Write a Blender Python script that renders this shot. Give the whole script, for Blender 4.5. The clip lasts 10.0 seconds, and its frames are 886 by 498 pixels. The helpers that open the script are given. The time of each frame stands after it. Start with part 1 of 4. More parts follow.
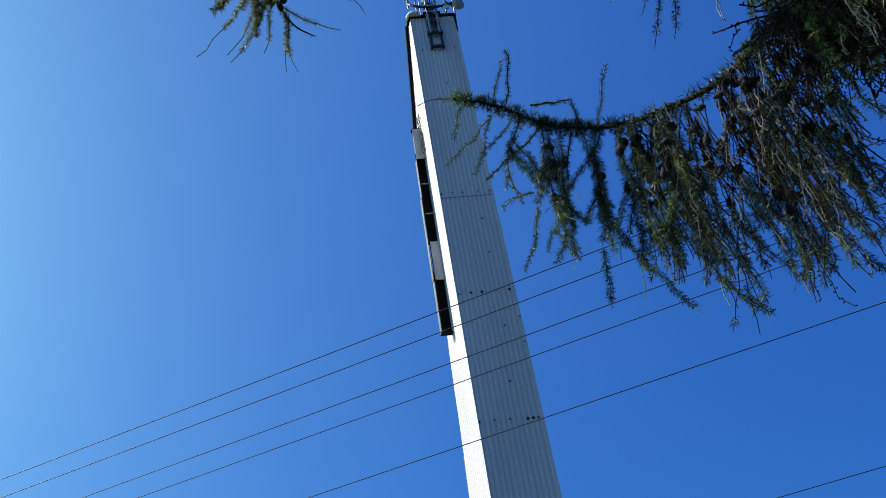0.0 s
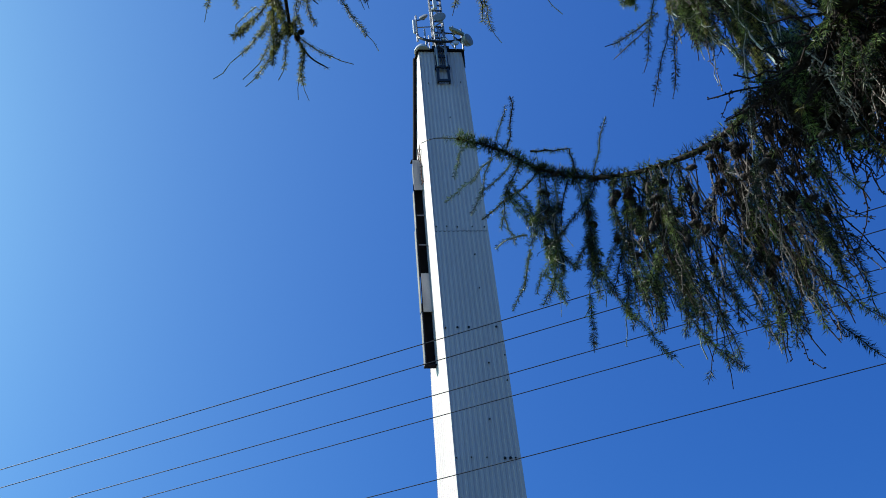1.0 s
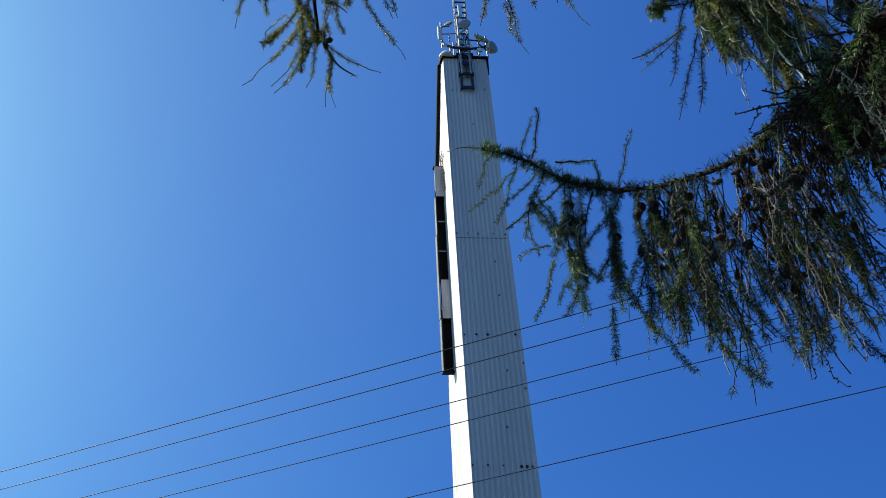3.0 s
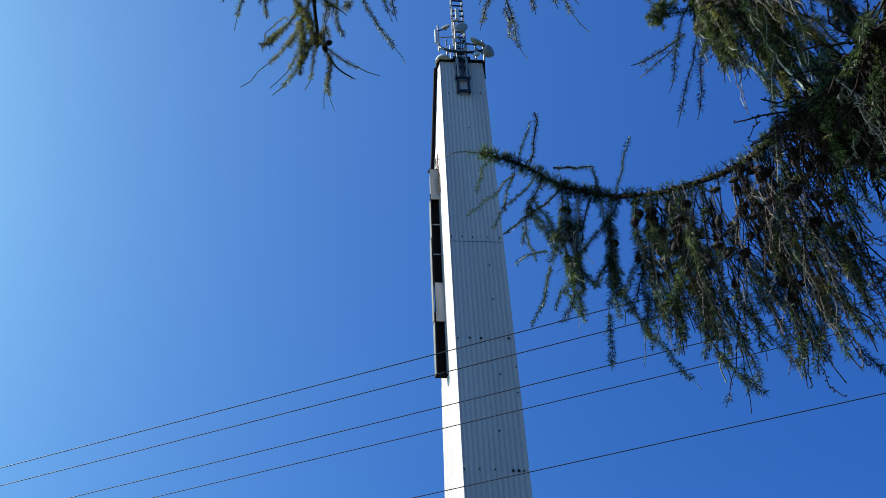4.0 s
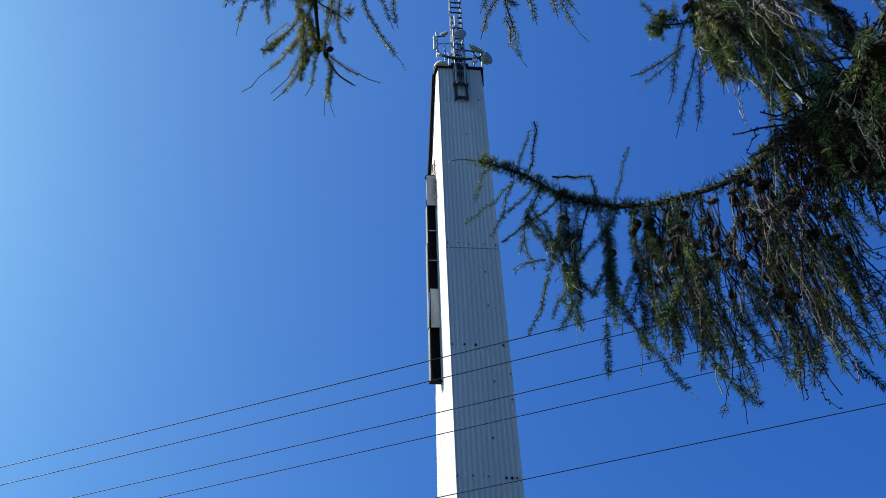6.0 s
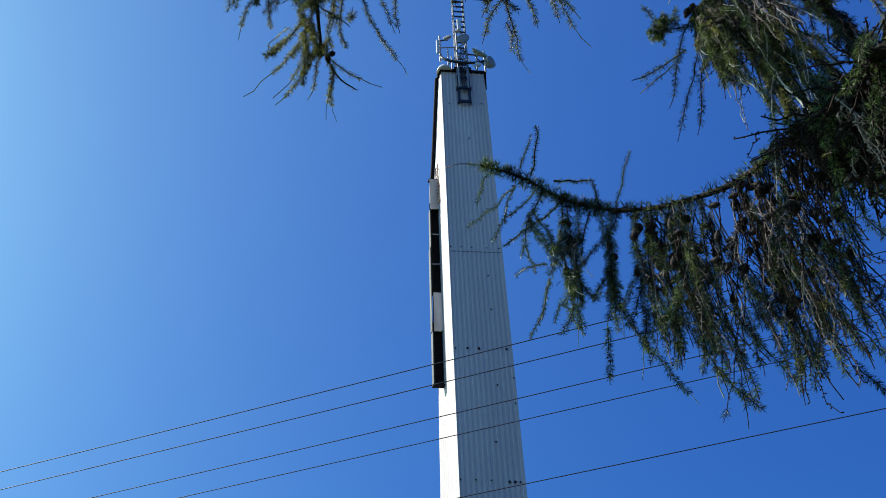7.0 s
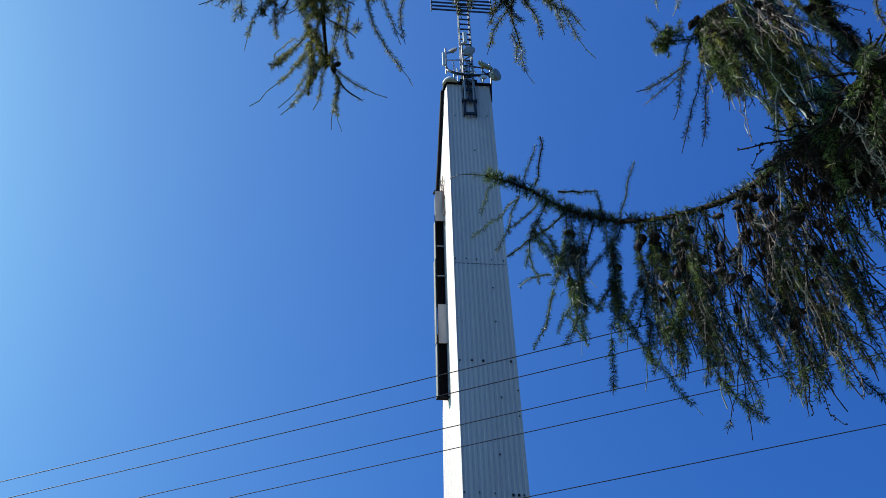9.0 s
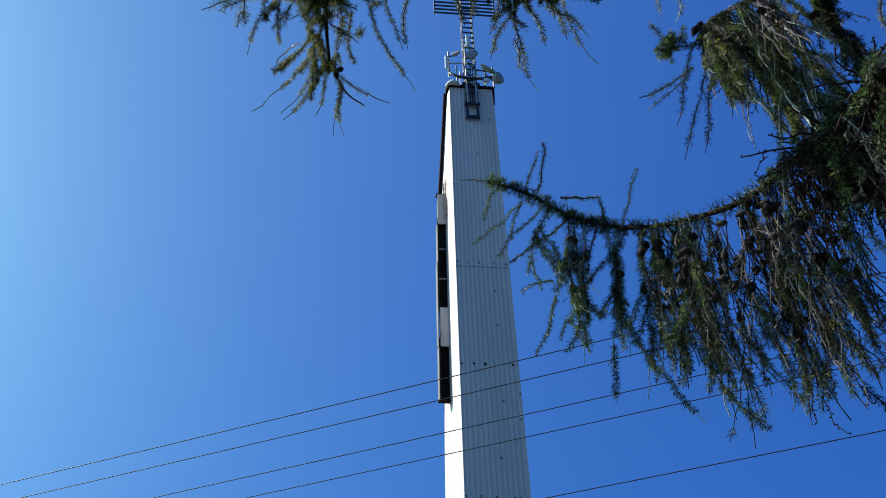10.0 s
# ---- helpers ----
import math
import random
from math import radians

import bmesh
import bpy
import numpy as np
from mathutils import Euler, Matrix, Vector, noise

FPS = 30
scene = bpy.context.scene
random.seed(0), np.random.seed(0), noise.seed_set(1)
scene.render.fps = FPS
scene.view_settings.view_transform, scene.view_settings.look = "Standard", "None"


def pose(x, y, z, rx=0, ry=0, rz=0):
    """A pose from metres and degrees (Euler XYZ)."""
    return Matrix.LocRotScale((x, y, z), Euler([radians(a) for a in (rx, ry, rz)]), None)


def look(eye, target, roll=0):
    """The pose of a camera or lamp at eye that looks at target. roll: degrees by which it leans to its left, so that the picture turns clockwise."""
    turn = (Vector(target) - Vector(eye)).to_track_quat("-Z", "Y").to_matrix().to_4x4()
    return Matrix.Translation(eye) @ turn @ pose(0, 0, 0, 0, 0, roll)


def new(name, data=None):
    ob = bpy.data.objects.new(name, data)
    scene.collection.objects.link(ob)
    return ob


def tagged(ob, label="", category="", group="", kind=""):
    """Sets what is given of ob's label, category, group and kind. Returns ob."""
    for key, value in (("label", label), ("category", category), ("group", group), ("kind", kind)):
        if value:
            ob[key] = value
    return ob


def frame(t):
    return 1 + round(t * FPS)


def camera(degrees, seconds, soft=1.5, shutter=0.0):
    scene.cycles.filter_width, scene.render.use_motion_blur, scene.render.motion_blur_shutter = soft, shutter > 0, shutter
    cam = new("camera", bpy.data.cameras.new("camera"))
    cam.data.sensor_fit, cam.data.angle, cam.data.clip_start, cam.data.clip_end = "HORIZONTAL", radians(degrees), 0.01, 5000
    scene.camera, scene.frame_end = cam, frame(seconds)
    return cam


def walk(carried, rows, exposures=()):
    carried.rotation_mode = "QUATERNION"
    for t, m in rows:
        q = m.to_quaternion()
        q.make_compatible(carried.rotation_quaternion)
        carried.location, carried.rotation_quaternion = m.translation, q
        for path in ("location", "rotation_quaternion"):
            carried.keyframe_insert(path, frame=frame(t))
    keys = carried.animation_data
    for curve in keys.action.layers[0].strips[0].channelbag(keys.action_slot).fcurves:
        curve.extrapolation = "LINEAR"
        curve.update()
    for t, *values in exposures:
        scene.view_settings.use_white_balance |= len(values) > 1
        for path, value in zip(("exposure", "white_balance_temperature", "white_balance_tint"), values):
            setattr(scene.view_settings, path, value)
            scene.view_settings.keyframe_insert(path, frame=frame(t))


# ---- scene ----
cam = camera(53.2, 10.0, soft=0.9)
PATH = [
    (0, 0.0252, 0.0928, 1.6588, 130.3740, 7.0795, 5.5810),
    (0.5, 0.0180, 0.0200, 1.5944, 131.4819, 5.5940, 2.7894),
    (1, 0.0180, 0.0243, 1.6069, 132.1692, 4.0445, 2.1641),
    (1.5, 0.0142, 0.0099, 1.6103, 132.1258, 3.1154, 2.4346),
    (2, 0.0109, 0.0063, 1.6061, 132.2526, 2.6108, 2.7007),
    (2.5, 0.0100, 0.0116, 1.6060, 132.4613, 2.4526, 2.6564),
    (4, 0.0003, 0.0091, 1.6097, 132.7601, 2.0628, 1.6342),
    (4.5, -0.0064, 0.0101, 1.6122, 132.8995, 2.0383, 1.3258),
    (5, -0.0081, 0.0067, 1.6116, 132.9941, 1.9835, 1.1629),
    (5.5, -0.0091, 0.0028, 1.6085, 133.0555, 1.7822, 0.8720),
    (7, -0.0027, -0.0016, 1.6069, 133.3758, 1.5897, 1.0959),
    (7.5, -0.0050, -0.0032, 1.6014, 133.5647, 1.4126, 0.9549),
    (8, -0.0016, -0.0011, 1.6006, 133.7898, 1.3742, 1.0912),
    (8.5, 0.0019, 0.0010, 1.5975, 134.0206, 1.2775, 1.1864),
    (9, -0.0000, -0.0000, 1.6000, 134.1459, 1.1468, 1.1129),
    (9.5, -0.0014, -0.0020, 1.6019, 134.2633, 1.0217, 1.0652),
    (10, 0.0003, -0.0026, 1.6099, 134.3391, 0.9381, 1.1123),
]
walk(cam, [(t, pose(x, y, z, rx, ry, rz)) for t, x, y, z, rx, ry, rz in PATH],
     exposures=[(0, 0.24, 6230, 9), (0.5, 0.31, 6420, 10), (1.0, 0.31, 6450, 10), (2.5, 0.30, 6500, 10), (10, 0.30, 6500, 10)])

# ---- light: clear sky, sun high on the left ----
SUN_DIR = Vector((-0.706, 0.137, 0.695)).normalized()
SUN_ELEV = math.asin(SUN_DIR.z)
SUN_AZ = math.atan2(SUN_DIR.x, SUN_DIR.y)
world = bpy.data.worlds.new("sky")
scene.world = world
world.use_nodes = True
wn = world.node_tree.nodes
wl = world.node_tree.links
sky = wn.new("ShaderNodeTexSky")
sky.sky_type = "NISHITA"
sky.sun_disc = False
sky.sun_elevation = SUN_ELEV
sky.sun_rotation = SUN_AZ
sky.air_density = 1.0
sky.dust_density = 2.5
sky.ozone_density = 6.0
bg = wn["Background"]
bg.inputs["Strength"].default_value = 0.12
deep = wn.new("ShaderNodeHueSaturation")
deep.inputs["Saturation"].default_value = 1.21
deep.inputs["Hue"].default_value = 0.503
wl.new(sky.outputs[0], deep.inputs["Color"])
# thin mountain air: the pale belt lies low, and the blue is deep away from the sun
sky_co = wn.new("ShaderNodeTexCoord")
sky_map = wn.new("ShaderNodeMapping")
sky_map.inputs["Scale"].default_value = (1, 1, 1.6)
sky_dir = wn.new("ShaderNodeVectorMath")
sky_dir.operation = "NORMALIZE"
wl.new(sky_co.outputs["Generated"], sky_map.inputs["Vector"])
wl.new(sky_map.outputs[0], sky_dir.inputs[0])
wl.new(sky_dir.outputs[0], sky.inputs["Vector"])
split = wn.new("ShaderNodeSeparateColor")
join = wn.new("ShaderNodeCombineColor")
wl.new(deep.outputs[0], split.inputs[0])
for k, (power, gain) in enumerate(((1.05, 0.545), (1.12, 0.895), (0.80, 1.56))):
    bend = wn.new("ShaderNodeMath")
    bend.operation = "POWER"
    bend.inputs[1].default_value = power
    scale = wn.new("ShaderNodeMath")
    scale.operation = "MULTIPLY"
    scale.inputs[1].default_value = gain
    wl.new(split.outputs[k], bend.inputs[0])
    wl.new(bend.outputs[0], scale.inputs[0])
    wl.new(scale.outputs[0], join.inputs[k])
wl.new(join.outputs[0], bg.inputs["Color"])

sun_data = bpy.data.lights.new("sun", "SUN")
sun_data.energy = 5.0
sun_data.angle = radians(0.53)
sun_data.color = (1.0, 0.96, 0.90)
sun = new("sun", sun_data)
sun.matrix_world = look((0, 0, 30), Vector((0, 0, 30)) - SUN_DIR)


# ---- materials ----
def material(name, base, rough=0.6, metal=0.0, scale=6.0, vary=0.15, fine=60.0, bump=0.15, stain=None, stretch=(1, 1, 1), random_tone=0.0):
    """A Principled surface with coarse stains, fine grain and relief, in metres."""
    m = bpy.data.materials.new(name)
    m.use_nodes = True
    n, l = m.node_tree.nodes, m.node_tree.links
    b = n["Principled BSDF"]
    co = n.new("ShaderNodeTexCoord")
    mp = n.new("ShaderNodeMapping")
    mp.inputs["Scale"].default_value = stretch
    l.new(co.outputs["Object"], mp.inputs["Vector"])
    big = n.new("ShaderNodeTexNoise")
    big.inputs["Scale"].default_value = scale
    big.inputs["Detail"].default_value = 5
    l.new(mp.outputs[0], big.inputs["Vector"])
    small = n.new("ShaderNodeTexNoise")
    small.inputs["Scale"].default_value = fine
    small.inputs["Detail"].default_value = 3
    l.new(mp.outputs[0], small.inputs["Vector"])
    ramp = n.new("ShaderNodeValToRGB")
    dark = stain or [c * (1 - vary) for c in base]
    light = [min(1, c * (1 + vary * 0.5)) for c in base]
    ramp.color_ramp.elements[0].position, ramp.color_ramp.elements[1].position = 0.32, 0.62
    ramp.color_ramp.elements[0].color = (*dark, 1)
    ramp.color_ramp.elements[1].color = (*light, 1)
    l.new(big.outputs["Fac"], ramp.inputs[0])
    mix = n.new("ShaderNodeMix")
    mix.data_type, mix.blend_type = "RGBA", "MULTIPLY"
    mix.inputs["Factor"].default_value = min(1.0, vary * 1.5)
    l.new(ramp.outputs[0], mix.inputs["A"])
    l.new(small.outputs["Fac"], mix.inputs["B"])
    out = mix.outputs["Result"]
    if random_tone:
        info = n.new("ShaderNodeObjectInfo")
        hsv = n.new("ShaderNodeHueSaturation")
        rng = n.new("ShaderNodeMapRange")
        rng.inputs["To Min"].default_value, rng.inputs["To Max"].default_value = 1 - random_tone, 1 + random_tone
        l.new(info.outputs["Random"], rng.inputs["Value"])
        l.new(rng.outputs[0], hsv.inputs["Value"])
        l.new(out, hsv.inputs["Color"])
        out = hsv.outputs[0]
    l.new(out, b.inputs["Base Color"])
    b.inputs["Roughness"].default_value = rough
    b.inputs["Metallic"].default_value = metal
    if bump:
        bn = n.new("ShaderNodeBump")
        bn.inputs["Strength"].default_value = bump
        bn.inputs["Distance"].default_value = 0.01
        l.new(small.outputs["Fac"], bn.inputs["Height"])
        l.new(bn.outputs[0], b.inputs["Normal"])
    return m


def foliage_material(name, greens, through_light):
    """Needles: tone by island, gloss, and light that shines through."""
    m = bpy.data.materials.new(name)
    m.use_nodes = True
    n, l = m.node_tree.nodes, m.node_tree.links
    b = n["Principled BSDF"]
    geo = n.new("ShaderNodeNewGeometry")
    co = n.new("ShaderNodeTexCoord")
    no = n.new("ShaderNodeTexNoise")
    no.inputs["Scale"].default_value = 7.0
    l.new(co.outputs["Object"], no.inputs["Vector"])
    add = n.new("ShaderNodeMath")
    add.operation = "MULTIPLY_ADD"
    add.inputs[1].default_value = 0.45
    l.new(geo.outputs["Random Per Island"], add.inputs[0])
    l.new(no.outputs["Fac"], add.inputs[2])
    # ramp ends put shadow gaps and sunlit flecks into the needle colour
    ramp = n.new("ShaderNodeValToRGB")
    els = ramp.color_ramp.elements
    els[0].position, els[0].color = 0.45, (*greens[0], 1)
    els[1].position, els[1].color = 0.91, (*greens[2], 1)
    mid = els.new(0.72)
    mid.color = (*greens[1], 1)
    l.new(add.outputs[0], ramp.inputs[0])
    l.new(ramp.outputs[0], b.inputs["Base Color"])
    b.inputs["Roughness"].default_value = 0.42
    b.inputs["Specular IOR Level"].default_value = 0.33
    tr = n.new("ShaderNodeBsdfTranslucent")
    l.new(ramp.outputs[0], tr.inputs["Color"])
    mx = n.new("ShaderNodeMixShader")
    mx.inputs[0].default_value = through_light
    l.new(b.outputs[0], mx.inputs[1])
    l.new(tr.outputs[0], mx.inputs[2])
    l.new(mx.outputs[0], n["Material Output"].inputs["Surface"])
    return m


CLAD = material("white_cladding", (0.74, 0.64, 0.60), 0.55, 0, 0.5, 0.10, 14, 0.05, stretch=(1, 1, 0.12), random_tone=0.03)
SEAM = material("dark_joint", (0.05, 0.05, 0.05), 0.8)
GREY_PANEL = material("grey_fibre_panel", (0.56, 0.54, 0.51), 0.75, 0, 1.2, 0.2, 30, 0.1, stretch=(1, 1, 0.3))
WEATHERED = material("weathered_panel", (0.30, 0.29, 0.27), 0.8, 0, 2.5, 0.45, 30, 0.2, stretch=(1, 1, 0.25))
DARK_TRIM = material("dark_steel_trim", (0.014, 0.014, 0.018), 0.75, 0.0, 2, 0.2)
DARK_TRIM.node_tree.nodes["Principled BSDF"].inputs["Specular IOR Level"].default_value = 0.05
# near-black, sheenless colour for the unlit depth of the box openings
SHAFT_SHADE = material("shaft_shade", (0.012, 0.011, 0.011), 0.9, 0, 3, 0.3)
SHAFT_SHADE.node_tree.nodes["Principled BSDF"].inputs["Specular IOR Level"].default_value = 0.08
GALV = material("galvanised_steel", (0.40, 0.40, 0.41), 0.5, 0.35, 8, 0.25)
DARK_STEEL = material("dark_painted_steel", (0.026, 0.026, 0.034), 0.5, 0.1, 6, 0.25)
RUST = material("rusty_steel", (0.20, 0.09, 0.045), 0.8, 0.2, 10, 0.4)
WHITE_RADOME = material("white_radome", (0.78, 0.79, 0.78), 0.4, 0, 4, 0.08)
GREY_DISH = material("grey_dish_paint", (0.33, 0.33, 0.335), 0.5, 0.1, 4, 0.12)
CREAM = material("cream_paint", (0.42, 0.37, 0.19), 0.6, 0, 4, 0.15)
BOLT = material("dark_bolt", (0.03, 0.03, 0.03), 0.6, 0.4)
WIRE = material("weathered_wire", (0.035, 0.04, 0.05), 0.55, 0.3)
POLE_WOOD = material("weathered_pole_wood", (0.16, 0.12, 0.085), 0.85, 0, 5, 0.3, 60, 0.4, stretch=(1, 1, 0.1))
PORCELAIN = material("brown_porcelain", (0.12, 0.05, 0.03), 0.25)
BARK = material("larch_bark", (0.040, 0.031, 0.026), 0.9, 0, 14, 0.4, 90, 0.8, stretch=(1, 1, 0.4))
TIP = material("pale_shoot_bark", (0.55, 0.57, 0.48), 0.28, 0, 40, 0.3, 300, 0.4)
TWIG = material("straw_twig_bark", (0.34, 0.265, 0.22), 0.6, 0, 40, 0.4, 300, 0.4)
# dark bark tone that also carries the shade of the inner growth
TWIG_DARK = material("shade_dark_twig_bark", (0.044, 0.029, 0.023), 0.85, 0, 40, 0.4, 300, 0.4)
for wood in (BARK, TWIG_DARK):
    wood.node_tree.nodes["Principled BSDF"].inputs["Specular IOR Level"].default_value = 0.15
CONE = material("larch_cone", (0.050, 0.032, 0.025), 0.8, 0, 60, 0.4, 200, 0.4, random_tone=0.3)
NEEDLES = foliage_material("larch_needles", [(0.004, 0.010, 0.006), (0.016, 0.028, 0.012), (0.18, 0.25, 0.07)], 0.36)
# olive copy of the needles, its brighter yellow standing for sunlight on them
NEEDLES_GOLD = foliage_material("larch_needles_olive_sunlit", [(0.012, 0.016, 0.006), (0.050, 0.060, 0.016), (0.32, 0.32, 0.08)], 0.45)
GRASS = material("meadow_grass", (0.045, 0.058, 0.024), 0.9, 0, 0.6, 0.4, 12, 0.5)


# ---- mesh helpers ----
def mesh_object(name, verts, faces, mat, parent=None, label="", smooth=False):
    me = bpy.data.meshes.new(name)
    me.from_pydata([tuple(v) for v in verts], [], faces)
    me.materials.append(mat)
    if smooth:
        me.polygons.foreach_set("use_smooth", [True] * len(me.polygons))
    me.update()
    ob = new(name, me)
    ob.parent = parent
    if label:
        ob["label"] = label
    return ob


def part(name, bm, mat, parent=None, label="", smooth=False):
    """Links a bmesh as one mesh object under a thing or a part."""
    me = bpy.data.meshes.new(name)
    bmesh.ops.recalc_face_normals(bm, faces=bm.faces)
    bm.to_mesh(me)
    bm.free()
    me.materials.append(mat)
    if smooth:
        me.polygons.foreach_set("use_smooth", [True] * len(me.polygons))
    ob = new(name, me)
    ob.parent = parent
    if label:
        ob["label"] = label
    return ob


def thing(name, at, label, category, group="", kind="", rz=0.0):
    ob = new(name)
    ob.empty_display_size = 0.2
    ob.matrix_basis = pose(*at, 0, 0, rz)
    return tagged(ob, label, category, group, kind)


def add_box(bm, lo, hi, bevel=0.0, m=None):
    r = bmesh.ops.create_cube(bm, size=1.0)
    vs = r["verts"]
    size = [b - a for a, b in zip(lo, hi)]
    mid = [(a + b) / 2 for a, b in zip(lo, hi)]
    for v in vs:
        v.co = Vector((v.co.x * size[0] + mid[0], v.co.y * size[1] + mid[1], v.co.z * size[2] + mid[2]))
    if bevel:
        es = list({e for v in vs for e in v.link_edges})
        r2 = bmesh.ops.bevel(bm, geom=es, offset=bevel, segments=1, affect="EDGES")
        vs = list({v for f in r2["faces"] for v in f.verts} | {v for v in vs if v.is_valid})
    if m:
        for v in vs:
            v.co = m @ v.co
    return vs


def add_rod(bm, a, b, r, sides=8, r2=None):
    a, b = Vector(a), Vector(b)
    d = b - a
    q = bmesh.ops.create_cone(bm, cap_ends=True, segments=sides, radius1=r, radius2=r if r2 is None else r2, depth=d.length)
    m = Matrix.Translation((a + b) / 2) @ d.to_track_quat("Z", "Y").to_matrix().to_4x4()
    for v in q["verts"]:
        v.co = m @ v.co


def add_bar(bm, a, b, w, h, side=(0, 0, 1)):
    """A rectangular bar from a to b, w wide across, h along side."""
    a, b = Vector(a), Vector(b)
    d = (b - a).normalized()
    s = Vector(side)
    x = d.cross(s).normalized() * (w / 2)
    y = x.cross(d).normalized() * (h / 2)
    vs = [bm.verts.new(p + i * x + j * y) for p in (a, b) for i, j in ((-1, -1), (1, -1), (1, 1), (-1, 1))]
    for f in ((0, 1, 2, 3), (7, 6, 5, 4), (0, 4, 5, 1), (1, 5, 6, 2), (2, 6, 7, 3), (3, 7, 4, 0)):
        bm.faces.new([vs[i] for i in f])


def add_tube(bm, pts, r, sides=6):
    for a, b in zip(pts, pts[1:]):
        add_rod(bm, a, b, r, sides)


# ---- ground ----
def build_ground():
    n = 48
    verts, faces = [(0, 0, 0)], []
    rings = [2, 5, 10, 20, 35, 60, 100, 180, 350, 800, 2000, 4500]
    for r in rings:
        for k in range(n):
            a = 2 * math.pi * k / n
            z = 0.04 * noise.noise(Vector((r * math.cos(a) * 0.2, r * math.sin(a) * 0.2, 0))) if 3 < r < 300 else 0.0
            verts.append((r * math.cos(a), r * math.sin(a), z))
    for k in range(n):
        faces.append((0, 1 + k, 1 + (k + 1) % n))
    for i in range(len(rings) - 1):
        for k in range(n):
            a, b = 1 + i * n + k, 1 + i * n + (k + 1) % n
            faces.append((a, a + n, b + n, b))
    ob = mesh_object("ground", verts, faces, GRASS, None, "", True)
    tagged(ob, "dry green mown meadow grass reaching the horizon", "ground", kind="structure")


build_ground()

# ---- tower ----
YAW = radians(6.0)
FL = Vector((0.70, 42.3, 0.0))             # near left corner
E = Vector((math.cos(YAW), math.sin(YAW), 0))    # along the front
NF = Vector((math.sin(YAW), -math.cos(YAW), 0))  # out of the front
SIDE = radians(18.0)
B = Vector((-math.sin(SIDE), math.cos(SIDE), 0))   # along the left side, backwards
NL = Vector((-math.cos(SIDE), -math.sin(SIDE), 0))  # out of the left side
WIDTH, TOP = 3.5, 61.3
DEPTHS = [(0.0, 4.45), (26.4, 3.36), (32.3, 3.12), (51.4, 3.03), (53.5, 2.46), (TOP, 0.98)]


def depth_at(z):
    for (z0, d0), (z1, d1) in zip(DEPTHS, DEPTHS[1:]):
        if z <= z1:
            return d0 + (d1 - d0) * (z - z0) / (z1 - z0)
    return DEPTHS[-1][1]


def corrugated(name, origin, along, out, width_at, z0, z1, parent, pitch=0.292, deep=0.036, steps=1):
    """A trapezoid-profile sheet: along x up, ribs upright."""
    prof = [(0.0, 0.0), (0.42, 0.0), (0.52, 1.0), (0.90, 1.0), (1.0, 0.0)]
    verts, faces = [], []
    zs = [z0 + (z1 - z0) * i / steps for i in range(steps + 1)]
    widths = [width_at(z) for z in zs]
    w = max(widths)
    xs = []
    k = 0
    while k * pitch < w:
        for a, h in prof[:-1]:
            x = (k + a) * pitch
            if x < w:
                xs.append((x, h * deep))
        k += 1
    xs.append((w, 0.0))
    for z, wz in zip(zs, widths):
        for x, h in xs:
            p = origin + along * min(x, wz) + out * (h + 0.004)
            verts.append((p.x, p.y, z))
    c = len(xs)
    for i in range(steps):
        for j in range(c - 1):
            faces.append((i * c + j, i * c + j + 1, (i + 1) * c + j + 1, (i + 1) * c + j))
    ob = mesh_object(name, verts, faces, CLAD, parent)
    return ob


